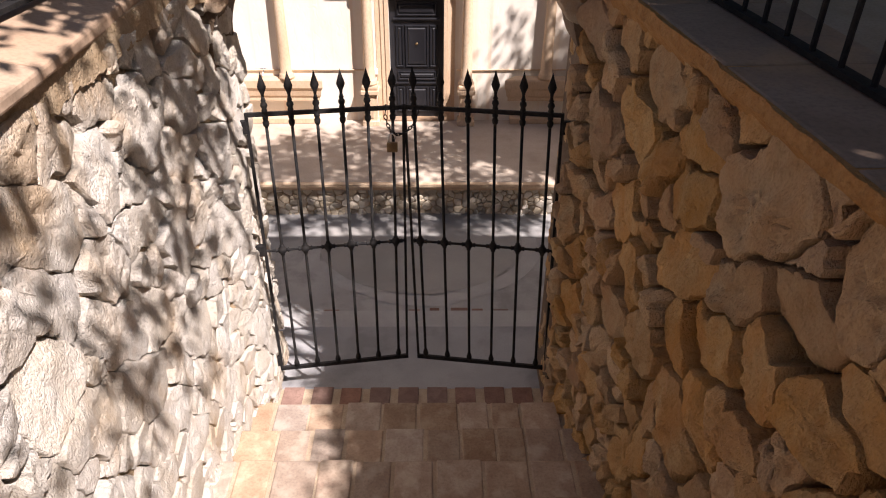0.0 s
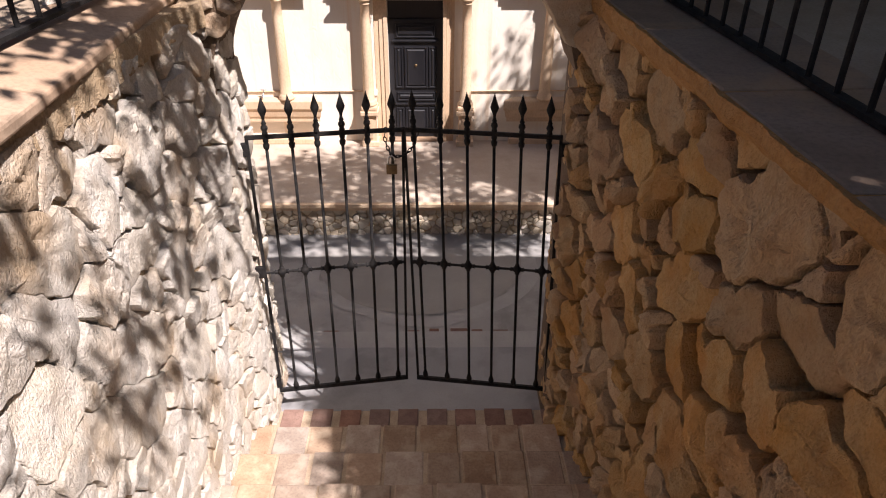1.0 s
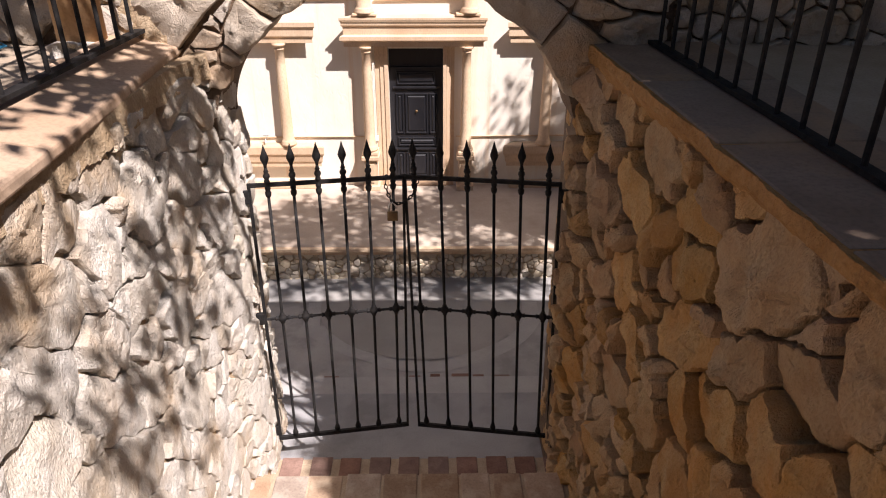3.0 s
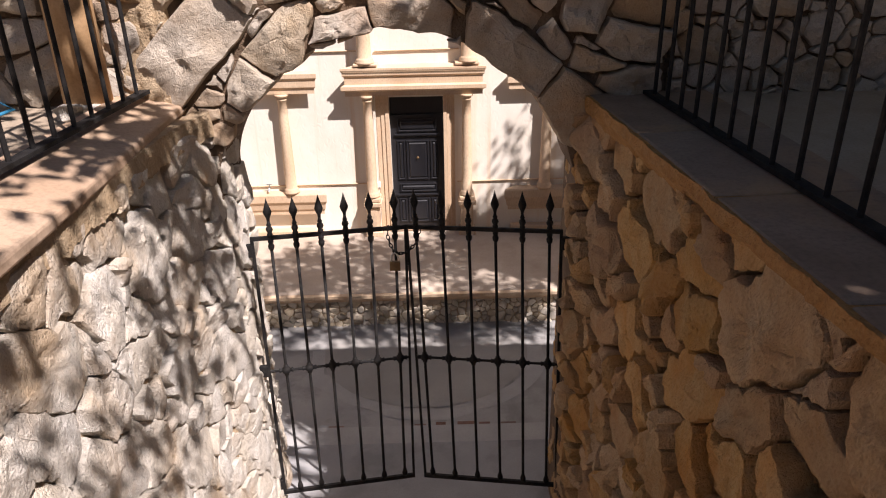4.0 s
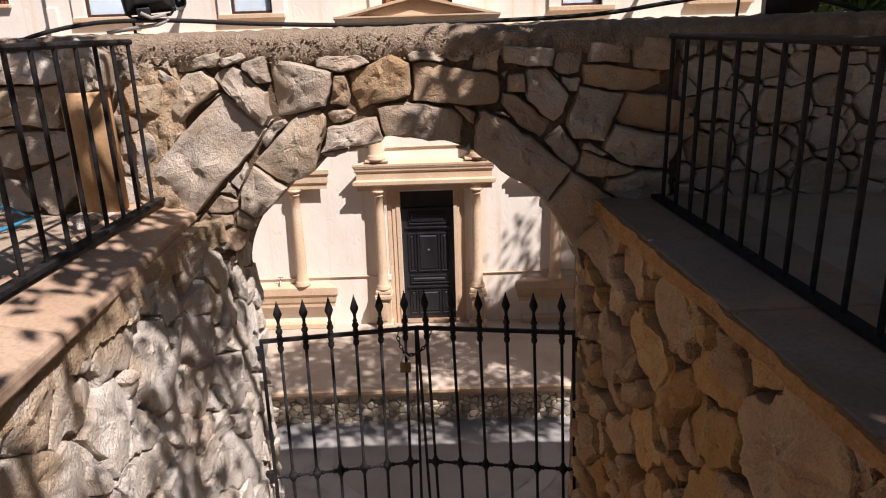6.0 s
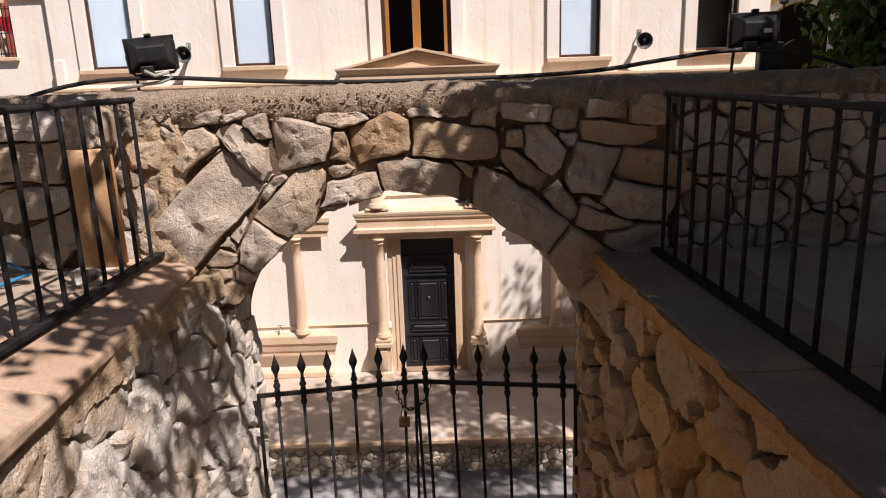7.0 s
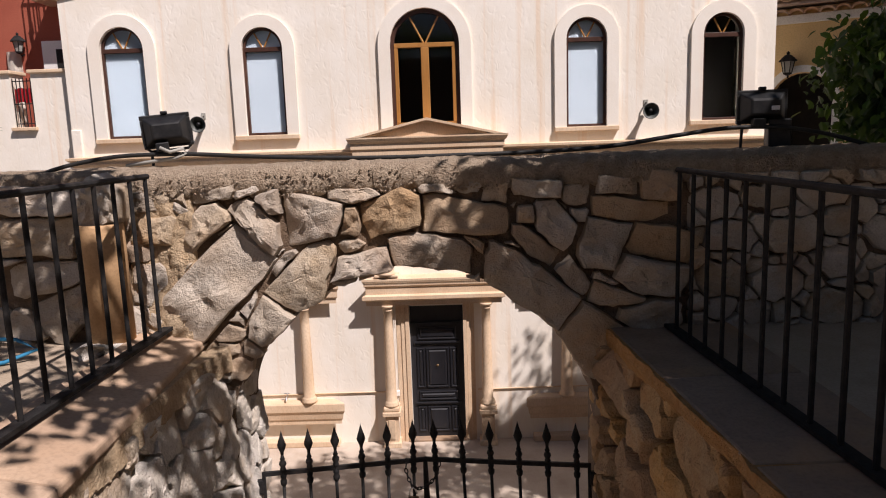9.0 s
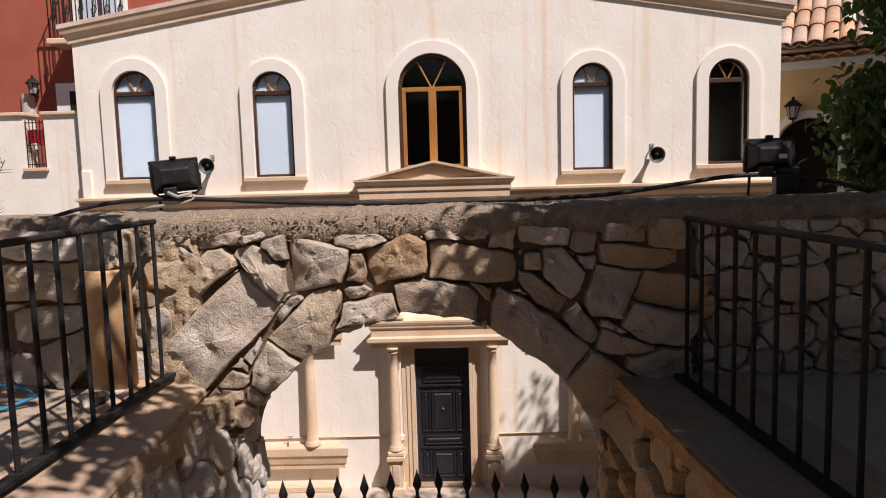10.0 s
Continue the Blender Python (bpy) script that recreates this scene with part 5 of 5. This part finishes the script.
coping("coping_east", GREYCAP, east_edge, lambda y: 1.95, -4, 4.63, 3.472, 3.512, 3.525, 0.95, "worn brown slabs on the shaded wall, shade put into their colour")

# steps: core, clay tiles on each tread, brick edge at the landing
RISE, GO = 0.18, 0.45
bm = bmesh.new()
NOSE = 4.33
for k in range(14):
    y1 = NOSE - GO * k
    box(bm, -1.5, 2.3, -6.0 - 0.01 * k, y1 - 0.006, -0.2, RISE * (k + 1) - 0.007)
box(bm, -1.5, 1.5, 4.32, 4.685, -0.45, -0.004)
steps = struct("steps", bm, GROUT, "worn clay-tiled steps leading down to the gate", "steps")
for k in range(7):
    y1, z1 = NOSE - GO * k, RISE * (k + 1)
    x = -1.42 + rng.uniform(-0.15, 0)
    while x < 1.7:
        w = rng.uniform(0.20, 0.33)
        bm = boxed(x, x + w - rng.uniform(0.012, 0.03), y1 - GO + 0.02, y1 + rng.uniform(-0.012, 0.012), z1 - 0.05 + rng.uniform(-0.006, 0.004), z1 + rng.uniform(-0.004, 0.004), bevel=0.011)
        part("tread_tile", bm, STEPTILE, steps)
        x += w
x = -1.33
while x < 1.45:
    bm = boxed(x, x + 0.175, 4.35, 4.695 + rng.uniform(-0.008, 0.008), -0.05, 0.006 + rng.uniform(-0.002, 0.003), bevel=0.005)
    part("edge_brick", bm, BRICK, steps)
    x += 0.248 + rng.uniform(-0.006, 0.006)

def in_hole(u, v):
    return abs(u) < ARCH_W and v < arch_z(u) - 0.01


def cut_arch(poly):
    """Trim an outline to the outside of the arch by the tangent nearest to its middle."""
    cu, cv = sum(p[0] for p in poly) / len(poly), sum(p[1] for p in poly) / len(poly)
    best = None
    for k in range(-40, 41):
        x = ARCH_W * 0.985 * k / 40
        z = arch_z(x)
        d = (x - cu) ** 2 + (z - cv) ** 2
        if best is None or d < best[0]:
            best = (d, x, z)
    _, x, z = best
    e = 0.01
    tx, tz = 2 * e, arch_z(min(ARCH_W, x + e)) - arch_z(max(-ARCH_W, x - e))
    nx, nz = -tz, tx
    if nz < 0:
        nx, nz = -nx, -nz
    return clip(poly, -nx, -nz, -(nx * x + nz * z))


def block_outline(rng, u, v, a, b, lean, grow=1.0):
    """A hewn block: a leaning box with knocked-off, uneven corners."""
    a, b = a * grow, b * grow
    ca, sa = math.cos(math.radians(lean)), math.sin(math.radians(lean))
    out = []
    for su, sv in ((-1, -1), (1, -1), (1, 1), (-1, 1)):
        cut = rng.uniform(0.1, 0.6)
        p = (su * a * rng.uniform(0.92, 1.08), sv * b * rng.uniform(0.90, 1.10))
        q = [(p[0] - su * a * cut * 0.8, p[1]), (p[0], p[1] - sv * b * cut)]
        out += q if su * sv < 0 else q[::-1]
    return [(u + x * ca - y * sa, v + x * sa + y * ca) for x, y in out]


def apart(blocks, mids):
    """Trims blocks that would run into one another."""
    for i in range(len(blocks)):
        for j in range(i + 1, len(blocks)):
            du, dv = mids[j][0] - mids[i][0], mids[j][1] - mids[i][1]
            dist = math.hypot(du, dv)
            if dist > 0.75:
                continue
            du, dv = du / dist, dv / dist
            best = None
            for k in range(-6, 7):
                al = 0.13 * k
                nu, nv = du * math.cos(al) - dv * math.sin(al), du * math.sin(al) + dv * math.cos(al)
                si = max(p[0] * nu + p[1] * nv for p in blocks[i])
                sj = min(p[0] * nu + p[1] * nv for p in blocks[j])
                if best is None or si - sj < best[0]:
                    best = (si - sj, nu, nv, (si + sj) / 2)
            if best[0] > 0:
                _, nu, nv, c = best
                blocks[i] = clip(blocks[i], nu, nv, c)
                blocks[j] = clip(blocks[j], -nu, -nv, -c)
    return blocks


def within(poly, u, v):
    odd = False
    for p, q in zip(poly, poly[1:] + poly[:1]):
        if (p[1] > v) != (q[1] > v) and u < p[0] + (v - p[1]) / (q[1] - p[1]) * (q[0] - p[0]):
            odd = not odd
    return odd


def trim(poly, blocks):
    """Trims a small outline where it would run into the large ones."""
    for blk in blocks:
        cu, cv = sum(p[0] for p in poly) / len(poly), sum(p[1] for p in poly) / len(poly)
        bu, bv = sum(p[0] for p in blk) / len(blk), sum(p[1] for p in blk) / len(blk)
        if math.hypot(bu - cu, bv - cv) > 0.8:
            continue
        q0 = math.atan2(bv - cv, bu - cu)
        best = None
        for k in range(-7, 8):
            nu, nv = math.cos(q0 + 0.17 * k), math.sin(q0 + 0.17 * k)
            lim = min(p[0] * nu + p[1] * nv for p in blk)
            deep = max(p[0] * nu + p[1] * nv for p in poly) - lim
            if best is None or deep < best[0]:
                best = (deep, nu, nv, lim)
        if best[0] > 0:
            poly = clip(poly, best[1], best[2], best[3])
            if len(poly) < 3:
                return None
    return poly


def joined(polys):
    """The outline round several cells that share whole edges, or None where it falls apart."""
    def key(p):
        return (round(p[0], 5), round(p[1], 5))
    edges = {}
    for poly in polys:
        ks = [key(p) for p in poly]
        for a, b in zip(ks, ks[1:] + ks[:1]):
            if a == b:
                continue
            if (b, a) in edges:
                del edges[(b, a)]
            else:
                edges[(a, b)] = True
    after = {a: b for a, b in edges}
    if not after or len(after) != len(edges):
        return None
    start = next(iter(after))
    out, p = [start], after[start]
    while p != start:
        out.append(p)
        p = after.get(p)
        if p is None or len(out) > 400:
            return None
    return out if len(out) == len(after) else None


def masonry(parent, seed, big, bounds, size, tall, place, mat, gap, bulge, back, **shape):
    """Rubble that fills a wall: large leaning stones set by plan (middle, half length, half width, lean), smaller ones fitted between them."""
    mr = random.Random(seed)
    u0, u1, v0, v1 = bounds
    spots, owner = [], []
    for n_, (u, v, a, b, lean) in enumerate(big):
        reach = max(0.0, a - b)
        steps_ = (-1, 0, 1) if reach > 0.04 else (0,)
        for f in steps_:
            spots.append((u + f * reach * math.cos(radians(lean)), v + f * reach * math.sin(radians(lean)), b))
            owner.append(n_)
    small = fill_seeds(mr, spots, u0 + 0.03, u1 - 0.03, v0 + 0.03, v1 - 0.03, size, tall=tall)[len(spots):]
    shapes = cells(spots + small, rect(*bounds), soften=1.0)
    outlines = []
    for n_ in range(len(big)):
        mine = [p for p, o in zip(shapes, owner) if o == n_ and p is not None]
        one = joined(mine) if mine else None
        outlines += [one] if one else mine
    outlines += [p for p in shapes[len(spots):] if p is not None]
    for poly in outlines:
        me = stone_mesh(mr, poly, place, gap, bulge, back, mat, **shape)
        if me is not None:
            ob = new("stone", me)
            ob.parent = parent


# stones of the passage walls
LEFT_UPPER = [(3.2, 3.18, 0.23, 0.09, -16), (3.52, 2.94, 0.25, 0.19, -57), (2.78, 3.17, 0.2, 0.1, -5), (2.52, 3.23, 0.15, 0.07, -23), (2.48, 2.97, 0.31, 0.15, -30), (3.03, 2.93, 0.22, 0.19, -68),
              (4.1, 2.84, 0.22, 0.15, -27), (3.88, 3.23, 0.18, 0.1, -15), (4.45, 3.15, 0.16, 0.12, -10), (3.98, 2.55, 0.24, 0.15, -31), (3.34, 2.46, 0.3, 0.11, -24), (3.01, 2.57, 0.11, 0.07, -46)]
LEFT_LOWER = [(2.39, 2.63, 0.25, 0.12, -48), (2.18, 2.4, 0.22, 0.21, -26), (2.83, 2.5, 0.21, 0.13, -30), (2.75, 2.23, 0.36, 0.14, -47), (3.11, 2.04, 0.26, 0.14, -35), (2.85, 1.77, 0.32, 0.15, -34),
              (4.49, 2.37, 0.27, 0.16, -33), (3.65, 2.16, 0.28, 0.19, -48), (2.08, 2.69, 0.15, 0.13, 29), (1.94, 2.51, 0.12, 0.11, -77), (2.38, 2.03, 0.26, 0.15, -34), (4.3, 1.85, 0.24, 0.16, -35), (3.6, 1.55, 0.27, 0.16, -40)]
masonry(wall_left, 31, LEFT_UPPER + LEFT_LOWER, (1.0, 4.72, -0.1, 3.38), 0.11, 1.15, lambda u, v, h: (left_face(u, v) + h * (0.5 + 0.5 * max(0.0, min(1.0, (v - 1.2) / 1.2))), u, v), PALE, 0.0005, 0.05, 0.08,
        fine=0.036, tilt=0.34, void=0.05, dents=0.8, warp=0.06)
RIGHT_UPPER = [(2.4, 3.1, 0.36, 0.2, -31), (3.03, 3.08, 0.19, 0.09, 0), (2.85, 3.24, 0.15, 0.09, 14), (3.09, 3.31, 0.16, 0.07, 7), (3.43, 3.19, 0.28, 0.16, 3), (3.97, 3.27, 0.2, 0.12, 11), (4.15, 3.06, 0.23, 0.16, 5),
               (3.7, 2.91, 0.26, 0.15, 4), (4.23, 2.66, 0.27, 0.17, 1), (3.31, 2.85, 0.19, 0.11, -55), (2.96, 2.85, 0.22, 0.11, -20), (2.05, 2.88, 0.22, 0.13, -19), (1.8, 3.11, 0.2, 0.15, 38),
               (1.97, 3.21, 0.07, 0.04, -56), (2.09, 3.05, 0.17, 0.05, -50), (2.14, 3.28, 0.12, 0.05, -4), (2.66, 3.27, 0.13, 0.05, -6)]
RIGHT_LOWER = [(2.89, 2.49, 0.28, 0.11, -29), (2.73, 2.65, 0.09, 0.06, -8), (2.42, 2.7, 0.26, 0.1, -38), (2.81, 2.15, 0.19, 0.17, -23), (2.48, 2.37, 0.27, 0.15, -19), (2.15, 2.5, 0.26, 0.15, -74), (1.77, 2.65, 0.17, 0.16, 8),
               (1.63, 2.83, 0.15, 0.09, -5), (2.41, 2.01, 0.19, 0.13, 43), (2.19, 2.18, 0.23, 0.11, -20), (3.42, 2.03, 0.24, 0.16, -71), (3.64, 1.66, 0.23, 0.17, -24), (3.15, 1.84, 0.25, 0.14, -19),
               (2.61, 1.72, 0.24, 0.16, 40), (3.01, 1.06, 0.4, 0.12, -52), (3.7, 2.35, 0.24, 0.14, -40)]
masonry(wall_right, 32, RIGHT_UPPER + RIGHT_LOWER, (0.8, 4.72, -0.1, 3.40), 0.105, 1.5, lambda u, v, h: (right_face(u, v) - h, u, v), OCHRE, 0.008, 0.09, 0.14,
        fine=0.03, tilt=0.45, warp=0.065, void=0.06, dents=0.75)

# stones of the arch wall: middle, half length, half width and lean of the large ones
RING = [(-1.22, 3.89, 0.36, 0.21, 43), (-0.7, 3.88, 0.27, 0.17, 39), (-0.9, 3.64, 0.18, 0.1, 53), (-0.33, 3.97, 0.22, 0.08, 11), (0.15, 4.03, 0.29, 0.12, -6), (0.71, 3.81, 0.36, 0.15, -37), (1.07, 3.44, 0.21, 0.17, -36)]
COURSES_WEST = [(-0.62, 4.22, 0.21, 0.16, 0), (-0.98, 4.23, 0.18, 0.11, -44), (-1.27, 4.21, 0.18, 0.09, 47), (-1.21, 4.39, 0.12, 0.06, 4), (-0.99, 4.4, 0.07, 0.04, 19), (-0.86, 4.35, 0.08, 0.07, 7),
                (-0.36, 4.37, 0.14, 0.06, -4), (-0.39, 4.24, 0.08, 0.08, 69), (-1.57, 4.22, 0.13, 0.08, -5), (-1.43, 3.9, 0.1, 0.03, 48), (-0.8, 3.98, 0.09, 0.05, 39), (-2.32, 4.19, 0.23, 0.12, 0),
                (-2.3, 4.41, 0.24, 0.08, -1), (-2.29, 3.93, 0.21, 0.09, 9), (-2.17, 3.72, 0.17, 0.13, 31)]
COURSES_MIDDLE = [(0.17, 4.39, 0.12, 0.05, -2), (0.33, 4.42, 0.11, 0.04, -6), (0.52, 4.37, 0.09, 0.08, -26), (0.75, 4.37, 0.16, 0.07, -2), (1.02, 4.35, 0.11, 0.06, -2),
                  (0.69, 4.24, 0.09, 0.06, -3), (0.88, 4.17, 0.16, 0.11, -47), (0.74, 4.04, 0.18, 0.08, -42), (0.62, 4.06, 0.07, 0.03, 14)]
COURSES_EAST = [(1.16, 4.07, 0.18, 0.16, -16), (1.0, 3.88, 0.15, 0.09, -54), (1.26, 4.39, 0.14, 0.06, -2), (1.45, 3.83, 0.21, 0.11, -14),
                (1.25, 3.71, 0.16, 0.08, -21), (1.45, 3.6, 0.17, 0.1, -2), (1.2, 3.82, 0.09, 0.03, -17), (1.04, 4.22, 0.06, 0.04, -3)]
BROWN = [(-0.12, 4.26, 0.2, 0.15, 14), (0.34, 4.22, 0.27, 0.14, -10), (0.4, 4.05, 0.1, 0.04, -39), (1.33, 4.25, 0.21, 0.08, -2), (1.5, 4.38, 0.12, 0.09, -4), (1.53, 4.03, 0.18, 0.1, -14)]
srng = random.Random(33)
MIDS = RING + COURSES_WEST + COURSES_MIDDLE + COURSES_EAST + BROWN
BLOCKS = apart([block_outline(srng, *m, grow=1.2) for m in MIDS], MIDS)
for m, poly in zip(MIDS, BLOCKS):
    ring = m in RING
    if ring:
        poly = cut_arch(poly)
    me = stone_mesh(srng, poly, lambda a, b, h: (a, AY0 + 0.02 - h, b), 0.006, 0.10, 0.46 if ring else 0.06, BROWNSTONE if m in BROWN else ARCHSTONE, fine=0.04, tilt=0.24, warp=0.028, void=0.02, dents=0.5)
    if me is not None:
        ob = new("stone", me)
        ob.parent = wall_arch

# squared blocks in courses beside the passage
for x0, x1 in ((-3.4, -1.72),):
    z = 3.30
    for high in (0.24, 0.20, 0.27, 0.19, 0.25):
        x = x0 + srng.uniform(-0.2, 0)
        while x < x1:
            wide = srng.uniform(0.2, 0.46)
            if x + wide > x0 and not any(within(b, x + wide / 2, z + high / 2) for b in BLOCKS):
                split = srng.random() < 0.22
                for k in range(2 if split else 1):
                    hh = high / 2 if split else high
                    poly = block_outline(srng, x + wide / 2, z + hh * (k + 0.5), wide / 2, hh / 2, srng.uniform(-5, 5), grow=1.06)
                    poly = trim(poly, BLOCKS)
                    if poly is None:
                        continue
                    me = stone_mesh(srng, poly, lambda a, b, h: (a, AY0 + 0.02 - h, b), 0.002, 0.095, 0.06, ARCHSTONE, fine=0.06, tilt=0.14, warp=0.014, void=0.03, dents=0.45)
                    if me is not None:
                        ob = new("stone", me)
                        ob.parent = wall_arch
            x += wide
        z += high
masonry(wall_arch, 61, [(1.86, 4.28, 0.14, 0.1, 0), (2.16, 4.3, 0.17, 0.09, 2), (2.5, 4.3, 0.16, 0.1, -4), (1.95, 4.06, 0.16, 0.1, 0), (2.32, 4.06, 0.2, 0.12, 3), (1.9, 3.8, 0.17, 0.13, 0), (2.25, 3.77, 0.17, 0.12, -3),
                        (2.62, 3.88, 0.14, 0.12, 40), (2.95, 4.05, 0.2, 0.13, 0), (2.6, 3.6, 0.2, 0.11, 0), (3.0, 3.7, 0.18, 0.14, -10)],
        (1.69, 3.75, 3.42, 4.45), 0.1, 0.8, lambda u, v, h: (u, AY0 + 0.02 - h, v), ARCHSTONE, 0.004, 0.09, 0.06, fine=0.045, tilt=0.2, warp=0.035, void=0.03, dents=0.5)
sd = [s for s in fill_seeds(rng, [], -1.72, 1.55, 3.3, 4.47, 0.078, tall=0.75) if not in_hole(s[0], s[1]) and not any(within(b, s[0], s[1]) for b in BLOCKS)]
sd = [s for s in sd if s[0] > -1.36 or s[1] > 4.25 or srng.random() < 0.4]
bm = bmesh.new()
grid = [[bm.verts.new((-1.76 + 0.012 * a, AY0 - 0.045 + 0.03 * noise.noise((a * 0.16, b * 0.16, 3.3)) + 0.016 * noise.noise((a * 0.5, b * 0.5, 7)) + (0.09 if a in (0, 35) else 0), 3.46 + 0.02 * b)) for a in range(36)] for b in range(48)]
for r0, r1 in zip(grid, grid[1:]):
    for k in range(35):
        bm.faces.new((r0[k], r0[k + 1], r1[k + 1], r1[k]))
part("mortar", bm, MORTAR, wall_arch, "exposed crumbling ochre mortar", True)
# seeds inside the opening keep the small stones out of it
hole = [(-1.1 + 0.1 * k, arch_z(-1.1 + 0.1 * k) - 0.06 - 0.17 * j, 0.05) for k in range(23) for j in range(4)]
for u, v, a, b, lean in MIDS:
    for f in (-0.6, 0, 0.6):
        hole.append((u + f * a * math.cos(math.radians(lean)), v + f * a * math.sin(math.radians(lean)), b * 0.72))
kept = set(sd)
for (u, v, r), poly in zip(sd + hole, cells(sd + hole, rect(-1.76, 1.6, 3.2, 4.46))):
    if poly is None or (u, v, r) not in kept:
        continue
    poly = trim(poly, BLOCKS)
    if poly is None:
        continue
    near = abs(u) < 1.3 and v < arch_z(max(-ARCH_W, min(ARCH_W, u))) + 0.45
    if near:
        poly = cut_arch(poly)
        if len(poly) < 3:
            continue
    me = stone_mesh(srng, poly, lambda a, b, h: (a, AY0 + 0.02 - h, b), 0.008, 0.06 if u > -1.36 else 0.085, 0.05, ARCHSTONE, tilt=0.16, warp=0.025, void=0.03 if abs(u) < 1.7 else 0.045, dents=0.5)
    if me is not None:
        ob = new("stone", me)
        ob.parent = wall_arch

# jamb stones under the arch
for s, x in ((-1, -1.19), (1, 1.235)):
    js = fill_seeds(rng, [], 4.62, 5.22, 0.0, 3.2, 0.14, tall=1.2)
    stones(wall_arch, random.Random(40 + s), js, rect(4.66, 5.22, -0.1, 3.25), (lambda u, v, h, s=s, x=x: (x - s * h * 0.6, u, v)), 0.007, 0.06, 0.06, PALE if s < 0 else OCHRE)

# small white rubble of the terrace wall
terrace_wall = thing("terrace_wall", "low wall of pale irregular stones below the terrace", "stone wall", "", "structure")
ts = fill_seeds(rng, [], -2.7, 2.9, -0.42, T - 0.12, 0.06, tall=0.8)
stones(terrace_wall, random.Random(51), ts, rect(-2.8, 3.0, -0.45, T - 0.122), lambda u, v, h: (u, 8.355 - h, v), 0.004, 0.035, 0.012, WHITE_RUBBLE, fine=0.05, void=0.012, dents=0.35, warp=0.02)
